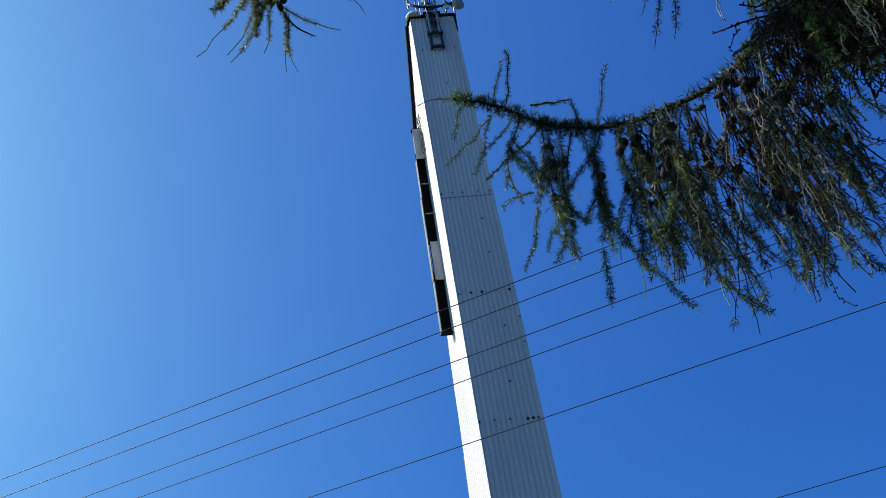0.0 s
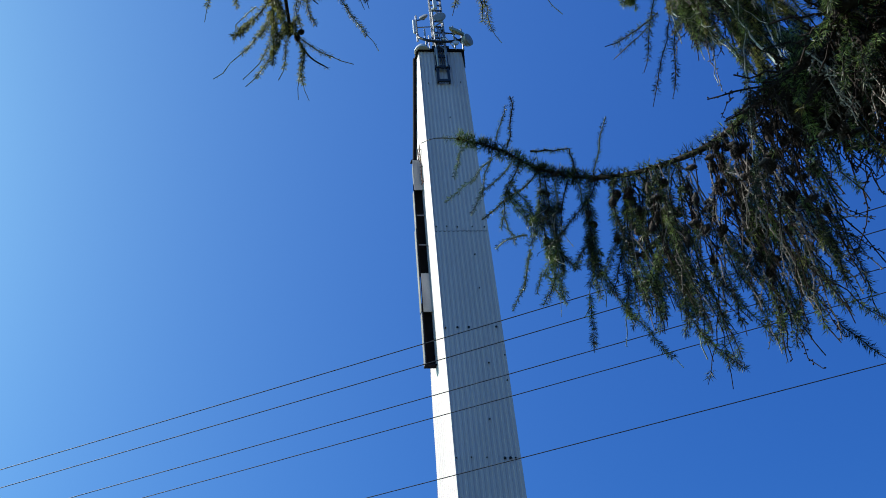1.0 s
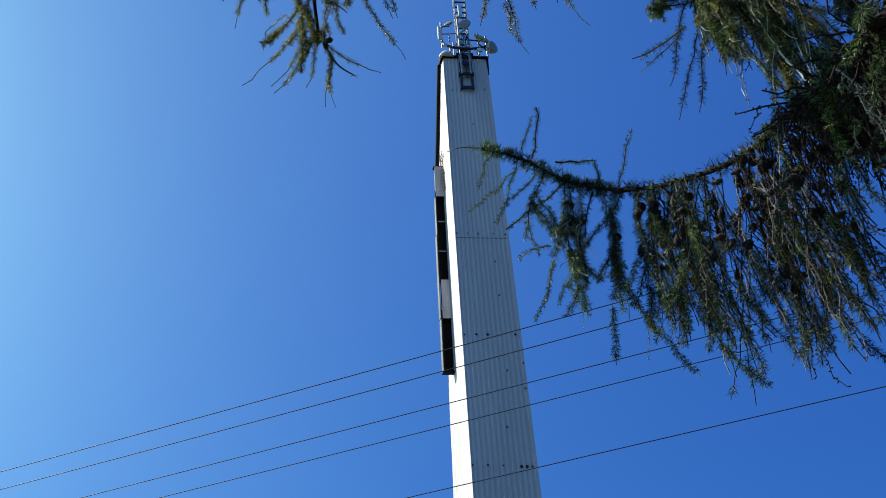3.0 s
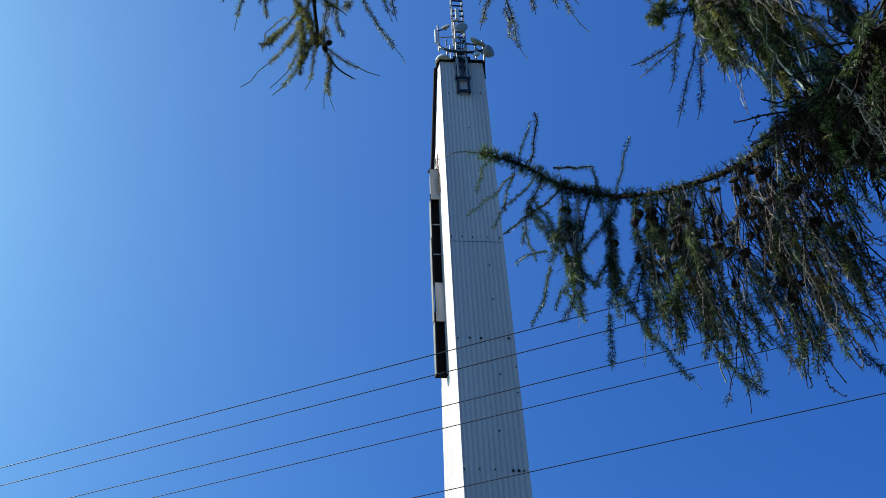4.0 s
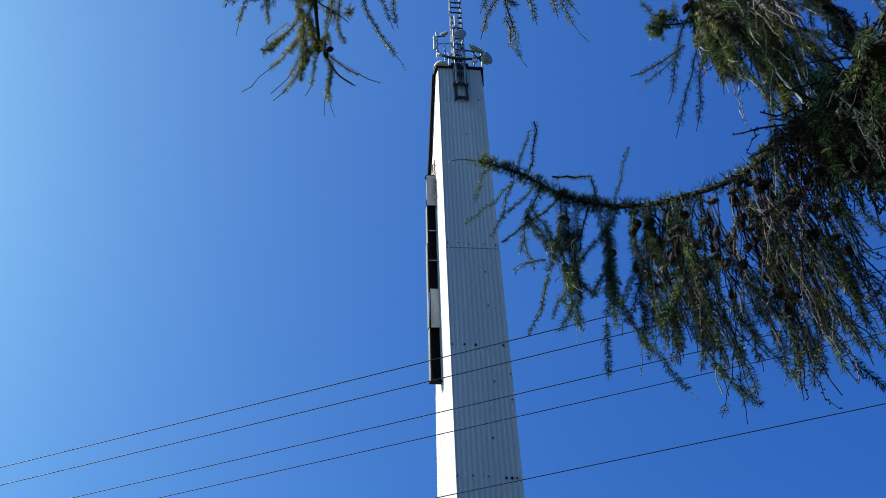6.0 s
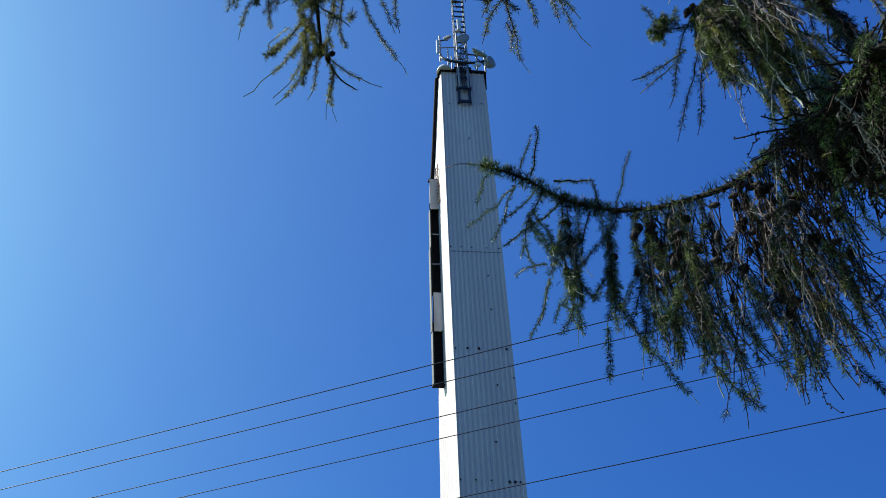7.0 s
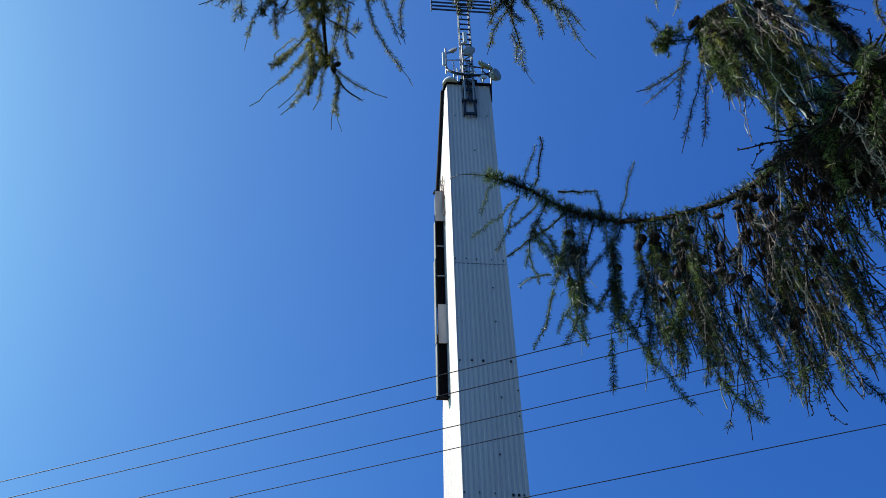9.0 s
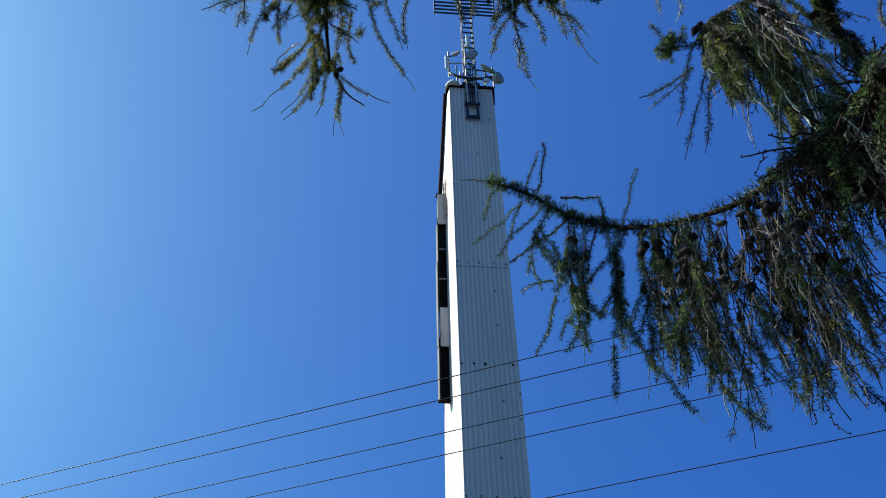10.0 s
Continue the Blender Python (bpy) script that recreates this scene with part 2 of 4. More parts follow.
def build_tower():
    tower = thing("tower", (0, 0, 0), "tall white corrugated-clad telecommunication tower standing on the meadow", "tower")
    # core
    zs = [z for z, _ in DEPTHS]
    verts, faces = [], []
    for z in zs:
        d = depth_at(z)
        fl, fr = FL - NF * 0.0 + B * 0.01, FL + E * WIDTH + B * 0.01
        bl = FL + B * d
        br = fr - E * 0.15 - NF * (d * math.cos(SIDE))
        for p in (fl, fr, br, bl):
            verts.append((p.x, p.y, z))
    for i in range(len(zs) - 1):
        for j in range(4):
            a, b = i * 4 + j, i * 4 + (j + 1) % 4
            faces.append((a, b, b + 4, a + 4))
    faces.append((3, 2, 1, 0))
    t = (len(zs) - 1) * 4
    faces.append((t, t + 1, t + 2, t + 3))
    mesh_object("core_wall", verts, faces, CLAD, tower, "plain white wall behind the cladding")
    # cladding sheets, three across and one row each eight metres
    levels = [0.05, 8.3, 16.5, 24.7, 33.4, 41.38, 49.3, 57.2, TOP]
    third = 0.292 * 4
    for i, (z0, z1) in enumerate(zip(levels, levels[1:])):
        top = z1 - (0.05 if abs(z1 - 41.38) < 0.01 else 0.004)
        for k in range(3):
            corrugated("cladding_sheet", FL + E * (third * k), E, NF, lambda z, k=k: third if k < 2 else WIDTH - 2 * third, z0, top, tower)
        corrugated("cladding_sheet", FL, B, NL, depth_at, z0, top, tower, pitch=0.33, deep=0.02, steps=8)
    # corner flashings
    for p, name in ((FL, "corner_flashing"), (FL + E * WIDTH, "corner_flashing")):
        bm = bmesh.new()
        add_box(bm, (-0.03, -0.03, 0.05), (0.03, 0.03, TOP), 0.008, Matrix.Translation(p + NF * 0.02) @ Matrix.Rotation(YAW, 4, "Z"))
        part(name, bm, CLAD, tower)
    # dark joint above the lower sheets
    bm = bmesh.new()
    add_bar(bm, FL + NF * 0.006 + Vector((0, 0, 41.35)), FL + E * WIDTH + NF * 0.006 + Vector((0, 0, 41.35)), 0.05, 0.02, NF)
    part("sheet_joint", bm, SEAM, tower, "dark gap between two rows of sheets")
    # bolts and small holes on the sheets
    spots = [(0.12, 33.4), (0.83, 33.42), (1.51, 33.42), (3.17, 33.42), (2.45, 30.84), (3.44, 31.35), (0.05, 24.78), (0.87, 24.78), (1.7, 24.74),
             (2.66, 24.68), (2.96, 24.68), (3.24, 24.68), (2.45, 36.47), (2.44, 39.28), (0.51, 57.1), (3.05, 57.3), (3.38, 29.6), (2.1, 27.1),
             (0.1, 41.75), (0.8, 41.75), (1.5, 41.72), (2.5, 41.72), (3.3, 41.7), (1.9, 53.0), (2.4, 49.6)]
    big = {(1.51, 33.42), (3.17, 33.42), (2.66, 24.68), (2.96, 24.68), (0.83, 33.42)}
    for s, z in spots:
        bm = bmesh.new()
        r = 0.075 if (s, z) in big else 0.045
        p = FL + E * s + Vector((0, 0, z))
        add_rod(bm, p, p + NF * 0.075, r, 8)
        add_rod(bm, p + NF * 0.07, p + NF * 0.11, r * 0.6, 6)
        part("bolt", bm, BOLT, tower)
    # dark edge cover along the sloping upper back edge
    bm = bmesh.new()
    for z0, z1 in ((50.9, 53.5), (53.5, TOP + 0.1)):
        a, b = FL + B * (depth_at(z0) - 0.20) + Vector((0, 0, z0)), FL + B * (depth_at(z1) - 0.20) + Vector((0, 0, z1))
        add_bar(bm, a + NL * 0.12 + B * 0.08, b + NL * 0.12 + B * 0.08, 0.22, 0.30, NL)
    part("edge_cover", bm, DARK_TRIM, tower, "dark steel edge cover")
    # roof edge, flat roof and white hood at the corner
    bm = bmesh.new()
    d = depth_at(TOP)
    add_bar(bm, FL - E * 0.12 + NF * 0.10 + Vector((0, 0, TOP + 0.1)), FL + E * (WIDTH + 0.12) + NF * 0.10 + Vector((0, 0, TOP + 0.1)), 0.16, 0.24)
    add_bar(bm, FL - E * 0.1 + Vector((0, 0, TOP + 0.1)), FL - E * 0.1 + B * (d + 0.2) + Vector((0, 0, TOP + 0.1)), 0.16, 0.24)
    add_bar(bm, FL + E * (WIDTH + 0.08) + NF * 0.1 + Vector((0, 0, TOP + 0.1)), FL + E * (WIDTH + 0.08) - NF * (d + 0.1) + Vector((0, 0, TOP + 0.1)), 0.16, 0.24)
    part("roof_edge", bm, DARK_TRIM, tower, "dark roof edge")
    bm = bmesh.new()
    a = FL + E * (WIDTH + 0.05) + NF * 0.05
    for i in range(5):
        z = TOP - 0.3 - i * 0.45
        add_bar(bm, a + Vector((0, 0, z)), a + Vector((0, 0, z + 0.45)), 0.20 - i * 0.03, 0.10, NF)
    part("corner_strap", bm, DARK_TRIM, tower, "dark tapering corner strap")
    bm = bmesh.new()
    vs = bmesh.ops.create_uvsphere(bm, u_segments=20, v_segments=12, radius=1.0)["verts"]
    m = Matrix.Translation(FL + E * 0.28 - NF * 0.1 + Vector((0, 0, TOP + 0.05))) @ Matrix.Diagonal((0.66, 0.62, 0.85, 1))
    for v in vs:
        v.co = m @ Vector((v.co.x, v.co.y, max(0, v.co.z)))
    part("white_hood", bm, WHITE_RADOME, tower, "white rounded hood on the roof corner", True)
    return tower


tower = build_tower()


def build_service_box(tower):
    """A shaft of fibre panels and louvred openings that hangs on the left side."""
    A = FL + B * 1.75
    out, back = -E, B
    wide, deep = 0.62, 0.34
    z_bot, z_top = 32.0, 50.1

    def plate(name, p, u, v, z0, z1, thick, mat, lab=""):
        bm = bmesh.new()
        n = u.cross(Vector((0, 0, 1))).normalized()
        q = [p + Vector((0, 0, z0)), p + u * v + Vector((0, 0, z0)), p + u * v + Vector((0, 0, z1)), p + Vector((0, 0, z1))]
        vs = [bm.verts.new(x + n * s) for s in (-thick / 2, thick / 2) for x in q]
        for f in ((0, 1, 2, 3), (7, 6, 5, 4), (0, 4, 5, 1), (1, 5, 6, 2), (2, 6, 7, 3), (3, 7, 4, 0)):
            bm.faces.new([vs[i] for i in f])
        return part(name, bm, mat, tower, lab)

    upper = FL + B * 1.70
    for p, z0, z1, w in ((upper, 46.98, z_top, 0.66), (A, 36.0, 39.18, wide)):
        plate("front_panel", p, out, w, z0, z1, 0.05, GREY_PANEL, "grey fibre-cement panel")
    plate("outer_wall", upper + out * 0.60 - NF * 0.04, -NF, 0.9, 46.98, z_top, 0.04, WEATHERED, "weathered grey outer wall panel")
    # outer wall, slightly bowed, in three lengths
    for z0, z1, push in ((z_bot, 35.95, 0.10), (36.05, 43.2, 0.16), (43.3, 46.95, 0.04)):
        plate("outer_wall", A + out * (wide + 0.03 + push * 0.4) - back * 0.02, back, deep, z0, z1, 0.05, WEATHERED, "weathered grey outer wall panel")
    # black sheets behind the openings stand in for a deep shaft's shade
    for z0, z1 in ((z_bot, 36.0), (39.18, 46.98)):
        plate("shaft_shade", A + back * 0.30, out, wide, z0, z1 + 0.9, 0.04, SHAFT_SHADE, "black recessed sheet standing in for shade in the opening")
        plate("side_shade", A + out * (wide - 0.03) + back * 0.03, back, 0.28, z0, z1 - 0.005, 0.02, SHAFT_SHADE, "black recessed sheet standing in for shade in the opening")
    for z in (44.5, 41.7):
        bm = bmesh.new()
        p = A + Vector((0, 0, z))
        add_bar(bm, p - out * 0.05, p + out * (wide + 0.05), 0.06, 0.07)
        part("cross_brace", bm, GALV, tower)
    # sill and lid
    for z, dz in ((z_bot - 0.06, 0.10), (z_top, 0.10)):
        bm = bmesh.new()
        p = (A if z < 40 else upper) + Vector((0, 0, z))
        q = [p, p + out * (wide + 0.1), p + out * (wide + 0.1) + back * deep, p + back * deep]
        vs = [bm.verts.new(x + Vector((0, 0, s))) for s in (0, dz) for x in q]
        for f in ((0, 1, 2, 3), (7, 6, 5, 4), (0, 4, 5, 1), (1, 5, 6, 2), (2, 6, 7, 3), (3, 7, 4, 0)):
            bm.faces.new([vs[i] for i in f])
        part("end_plate", bm, DARK_TRIM, tower)
    # upright corner post
    bm = bmesh.new()
    p = A + out * (wide + 0.01) - back * 0.03
    add_bar(bm, p + Vector((0, 0, z_bot)), p + Vector((0, 0, z_top)), 0.05, 0.05, NF)
    part("corner_post", bm, DARK_TRIM, tower)
    # rusty brackets and a short ladder beside the upper panel
    bm = bmesh.new()
    for dd in (1.45, 1.95):
        a = FL + B * dd + NL * 0.12
        add_tube(bm, [a + Vector((0, 0, z)) + B * (0.08 * math.sin(z * 5)) for z in (47.3, 48.2, 49.0, 49.9, 50.8, 51.6)], 0.03)
    for i in range(12):
        z = 47.5 + i * 0.35
        add_rod(bm, FL + B * 1.45 + NL * 0.12 + Vector((0, 0, z)), FL + B * 1.95 + NL * 0.12 + Vector((0, 0, z)), 0.022, 6)
    for z in (47.6, 49.2, 51.0):
        for dd in (1.45, 1.95):
            add_rod(bm, FL + B * dd + Vector((0, 0, z)), FL + B * dd + NL * 0.14 + Vector((0, 0, z)), 0.03, 6)
    part("climbing_ladder", bm, RUST, tower, "short rusty ladder with bent rails")


build_service_box(tower)


def build_mast():
    """Lattice mast on the tower's front edge, with a frame that clamps to the cladding."""
    mast = thing("antenna_mast", (0, 0, 0), "galvanised steel lattice mast bolted to the tower's front and roof", "mast")
    c = FL + E * 1.72 + NF * 0.30
    half = 0.47

    def at(s, n, z):
        return c + E * s + NF * n + Vector((0, 0, z))

    # clamp frame on the front
    for s in (-0.43, 0.43):
        bm = bmesh.new()
        add_bar(bm, at(s, -0.05, 57.1), at(s * 0.9, -0.05, 61.6), 0.19, 0.14, NF)
        part("frame_post", bm, DARK_STEEL, mast, "dark frame post")
    for z, w in ((57.15, 0.52), (58.9, 0.60), (60.3, 0.48), (61.5, 0.7)):
        bm = bmesh.new()
        add_bar(bm, at(-w, 0.0, z), at(w, 0.0, z), 0.26, 0.14, NF)
        for s in (-w + 0.05, w - 0.05):
            add_bar(bm, at(s, 0.05, z), at(s, -0.34, z), 0.1, 0.1)
        part("frame_beam", bm, DARK_STEEL, mast, "dark frame beam")
    for i in range(5):
        s = -0.42 + i * 0.21
        bm = bmesh.new()
        add_rod(bm, at(s, -0.05, 56.95), at(s, -0.05, 57.2), 0.035, 6)
        part("anchor_bolt", bm, DARK_STEEL, mast)
    bm = bmesh.new()
    add_rod(bm, at(-0.34, 0.08, 58.8), at(-0.36, 0.05, 66.5), 0.085, 10)
    part("pole", bm, GALV, mast, "pale galvanised pole")
    bm = bmesh.new()
    add_rod(bm, at(0.36, 0.08, 58.8), at(0.34, 0.05, 64.6), 0.075, 10)
    part("pole", bm, GALV, mast, "pale galvanised pole")
    for i in range(9):
        z = 61.2 + i * 0.62
        sgn = 1 if i % 2 else -1
        bm = bmesh.new()
        add_bar(bm, at(-0.30 * sgn, 0.10, z), at(0.30 * sgn, 0.10, z + 0.62), 0.10, 0.06, NF)
        part("diagonal", bm, GALV, mast)
        bm = bmesh.new()
        add_box(bm, (-0.10, -0.06, -0.09), (0.10, 0.06, 0.09), 0.02, Matrix.Translation(at(0.30 * sgn, 0.16, z + 0.62)))
        part("clamp", bm, WHITE_RADOME if i % 3 else DARK_STEEL, mast)
    # lattice
    z0, z1 = 60.4, 78.0
    for s in (-half, half):
        for n in (0.0, -0.62):
            bm = bmesh.new()
            add_bar(bm, at(s, n, z0), at(s, n, z1), 0.085, 0.085, NF)
            part("upright", bm, GALV, mast)
    n_bay = 22
    h = (z1 - z0) / n_bay
    for i in range(n_bay + 1):
        z = z0 + i * h
        bm = bmesh.new()
        add_bar(bm, at(-half, 0, z), at(half, 0, z), 0.17, 0.07, NF)
        for s in (-half, half):
            add_bar(bm, at(s, 0, z), at(s, -0.62, z), 0.05, 0.05)
        part("rung", bm, DARK_STEEL, mast)
    for i in range(0, n_bay, 2):
        z = z0 + i * h
        for sgn in (-1, 1):
            bm = bmesh.new()
            add_bar(bm, at(sgn * half, -0.31, z), at(sgn * half, -0.62, z + h), 0.05, 0.05)
            add_bar(bm, at(sgn * half, -0.31, z), at(sgn * half, 0, z + h), 0.05, 0.05)
            part("diagonal", bm, GALV, mast)
    # feeder cables
    for s, r in ((-0.12, 0.035), (0.02, 0.045), (0.16, 0.035)):
        bm = bmesh.new()
        add_tube(bm, [at(s + 0.03 * math.sin(z), 0.06, z) for z in np.arange(58.6, 64.4, 0.8)], r)
        part("feeder_cable", bm, DARK_STEEL, mast)
    return mast, at


mast, mast_at = build_mast()


def array_antenna():
    """Stack of level bars carried across the mast."""
    ob = thing("array_antenna", (0, 0, 0), "wide dark array of level metal bars clamped across the mast", "antenna")
    for i, z in enumerate((71.75, 72.35, 72.95, 73.55, 74.15)):
        bm = bmesh.new()
        add_bar(bm, mast_at(-2.95, 0.28, z), mast_at(2.55, 0.28, z), 0.19, 0.08, NF)
        part("bar", bm, DARK_STEEL, ob)
    for s in (-2.9, -0.45, 0.45, 2.5):
        bm = bmesh.new()
        add_bar(bm, mast_at(s, 0.16, 71.65), mast_at(s, 0.16, 74.25), 0.1, 0.1, NF)
        if abs(s) < 1:
            for z in (72.0, 73.9):
                add_bar(bm, mast_at(s, 0.2, z), mast_at(s * 0.8, 0.0, z), 0.08, 0.08)
        part("bracket", bm, GALV, ob)


def dish(at, aim, radius, depth, label, mat, mount):
    """A drum dish: rim, bowl, feed cover and mounting pipe."""
    ob = thing("microwave_dish", at, label, "dish antenna", "dishes on the tower")
    rot = Vector(aim).to_track_quat("Z", "Y").to_matrix().to_4x4()
    bm = bmesh.new()
    seg = 28
    rings = []
    for k in range(9):
        a = k / 8
        r, z = radius * math.sin(a * math.pi / 2), -depth * math.cos(a * math.pi / 2)
        rings.append((max(r, 0.01), z))
    rings += [(radius * 1.04, 0.0), (radius * 1.04, depth * 0.35), (radius, depth * 0.38), (radius * 0.5, depth * 0.5), (0.01, depth * 0.54)]
    loops = []
    for r, z in rings:
        loops.append([bm.verts.new(rot @ Vector((r * math.cos(2 * math.pi * i / seg), r * math.sin(2 * math.pi * i / seg), z))) for i in range(seg)])
    for a, b in zip(loops, loops[1:]):
        for i in range(seg):
            bm.faces.new((a[i], a[(i + 1) % seg], b[(i + 1) % seg], b[i]))
    part("bowl", bm, mat, ob, "", True)
    bm = bmesh.new()
    back = rot @ Vector((0, 0, -depth * 1.0))
    tip = Vector(mount) - Vector(at)
    add_rod(bm, back, back + (tip - back) * 0.25, 0.09, 8)
    add_rod(bm, back + (tip - back) * 0.2, tip, 0.055, 8)
    part("mount_arm", bm, DARK_STEEL, ob)
    return ob


def panel_antenna(at, size, label, aim_yaw, mount, mat):
    ob = thing("panel_antenna", at, label, "antenna")
    bm = bmesh.new()
    add_box(bm, (-size[0] / 2, -size[1] / 2, -size[2] / 2), (size[0] / 2, size[1] / 2, size[2] / 2), min(size) * 0.25, Matrix.Rotation(aim_yaw, 4, "Z"))
    part("housing", bm, mat, ob)
    bm = bmesh.new()
    tip = Vector(mount) - Vector(at)
    for dz in (-size[2] * 0.3, size[2] * 0.3):
        add_rod(bm, (0, 0, dz), tip + Vector((0, 0, dz)), 0.04, 6)
    part("bracket", bm, DARK_STEEL, ob)
    return ob


array_antenna()
MA = mast_at


def build_roof_ring():
    ob = thing("antenna_ring", (0, 0, 0), "dark bowed steel ring round the mast with pale poles", "antenna mount")
    bm = bmesh.new()
    pts = []
    for i in range(17):
        a = math.pi * (-0.06 + 1.12 * i / 16)
        pts.append(MA(-1.9 * math.cos(a) + 0.15, 0.55 * math.sin(a) - 0.2, 63.4 - 1.6 * math.sin(a)))
    add_tube(bm, pts, 0.11, 8)
    part("ring", bm, DARK_STEEL, ob)
    for s, n, z0, z1, r in ((-1.75, -0.2, 62.6, 66.3, 0.075), (-1.15, 0.1, 61.4, 63.9, 0.06), (1.2, 0.1, 61.4, 64.4, 0.06), (1.9, -0.1, 61.3, 64.3, 0.07), (-0.75, -0.7, 61.3, 64.2, 0.05)):
        bm = bmesh.new()
        add_rod(bm, MA(s, n, z0), MA(s, n, z1), r, 8)
        part("pole", bm, GALV, ob)
    for s0, z0, s1, z1 in ((-1.5, 61.4, -0.5, 63.2), (1.3, 61.4, 0.4, 63.4), (-1.7, 64.5, -0.36, 64.6), (0.36, 63.6, 1.9, 63.9)):
        bm = bmesh.new()
        add_bar(bm, MA(s0, -0.15, z0), MA(s1, -0.1, z1), 0.07, 0.07, NF)
        part("stay", bm, GALV, ob)


build_roof_ring()
dish(MA(2.25, 0.25, 62.2), (0.72, -0.62, -0.15), 0.50, 0.5, "grey drum-shaped microwave dish on a dark arm", GREY_DISH, MA(1.2, 0.1, 62.9))
dish(MA(-1.15, 0.25, 65.5), (-0.3, -0.9, 0.35), 0.36, 0.2, "small grey-white dish on a pale pole", GREY_DISH, MA(-1.72, -0.2, 65.6))
dish(MA(0.15, 0.5, 65.1), (-0.1, -0.97, -0.1), 0.5, 0.2, "pale grey round dish in front of the mast", GREY_DISH, MA(0.0, 0.0, 65.9))
dish(MA(1.45, 0.3, 63.4), (0.45, -0.80, 0.35), 0.66, 0.25, "cream-coloured dish beside the mast", CREAM, MA(0.36, 0.0, 63.6))
dish(MA(1.25, 0.3, 61.75), (0.1, -0.9, 0.1), 0.26, 0.2, "small white dish close above the roof edge", WHITE_RADOME, MA(1.2, 0.1, 62.1))
panel_antenna(MA(-1.95, 0.0, 64.4), (0.26, 0.18, 1.9), "slim pale panel antenna upright on a pole", 0.3, MA(-1.75, -0.2, 64.4), WHITE_RADOME)
panel_antenna(MA(-0.1, 0.32, 67.4), (0.34, 0.2, 1.6), "slim pale panel antenna against the mast", 0.1, MA(-0.1, 0.0, 67.4), WHITE_RADOME)

# ---- overhead wires and their poles ----
WD = Vector((math.cos(radians(-19.85)), math.sin(radians(-19.85)), 0))
WS = Vector((-WD.y, WD.x, 0))
WIRES = [(8.25, 8.018), (8.65, 8.015), (9.36, 8.012), (9.87, 8.012), (9.73, 7.012), (12.35, 6.212)]
SPAN0, SPAN1 = -26.0, 24.0


def build_wires():
    for off, z in WIRES:
        pts = []
        for i in range(41):
            u = SPAN0 + (SPAN1 - SPAN0) * i / 40
            sag = 0.10 * ((2 * (u - SPAN0) / (SPAN1 - SPAN0) - 1) ** 2) - 0.02
            p = WD * u + WS * off
            pts.append((p.x, p.y, z + sag))
        cu = bpy.data.curves.new("overhead_wire", "CURVE")
        cu.dimensions = "3D"
        cu.bevel_depth, cu.bevel_resolution = 0.006, 1
        sp = cu.splines.new("POLY")
        sp.points.add(len(pts) - 1)
        for q, p in zip(sp.points, pts):
            q.co = (*p, 1)
        cu.materials.append(WIRE)
        tagged(new("overhead_wire", cu), "thin dark overhead line wire strung between wooden poles", "wire", "overhead wires")


def build_pole(u):
    c = WD * u + WS * 9.2
    ob = thing("utility_pole", (c.x, c.y, 0), "weathered round wooden utility pole with a crossarm", "utility pole", "poles of the overhead line", rz=-19.85)
    bm = bmesh.new()
    add_rod(bm, (0, 0, -0.05), (0, 0, 8.3), 0.15, 14, 0.10)
    part("pole", bm, POLE_WOOD, ob, "", True)
    bm = bmesh.new()
    add_box(bm, (-0.06, -1.15, 7.78), (0.06, 0.85, 7.92), 0.01)
    part("crossarm", bm, POLE_WOOD, ob)
    for off, z in WIRES:
        y = off - 9.2
        bm = bmesh.new()
        add_rod(bm, (0, y, z - 0.1), (0, y, z + 0.10), 0.05, 10, 0.035)
        add_rod(bm, (0, y, z - 0.02), (0, y, z + 0.03), 0.062, 10)
        if z < 7.5:
            add_rod(bm, (0, 0, z - 0.08), (0, y, z - 0.06), 0.025, 6)
        part("insulator", bm, PORCELAIN, ob)


build_wires()
build_pole(SPAN0)
build_pole(SPAN1)


# ---- larch ----
def rail(ctrl, n):
    """A smooth line through control points."""
    c = [Vector(p) for p in ctrl]
    c = [c[0] * 2 - c[1]] + c + [c[-1] * 2 - c[-2]]
    out = []
    spans = len(c) - 3
    for i in range(n + 1):
        x = min(i / n * spans, spans - 1e-6)
        k = int(x)
        t = x - k
        p0, p1, p2, p3 = c[k:k + 4]
        out.append(0.5 * ((2 * p1) + (p2 - p0) * t + (2 * p0 - 5 * p1 + 4 * p2 - p3) * t * t + (3 * p1 - p0 - 3 * p2 + p3) * t ** 3))
    return out


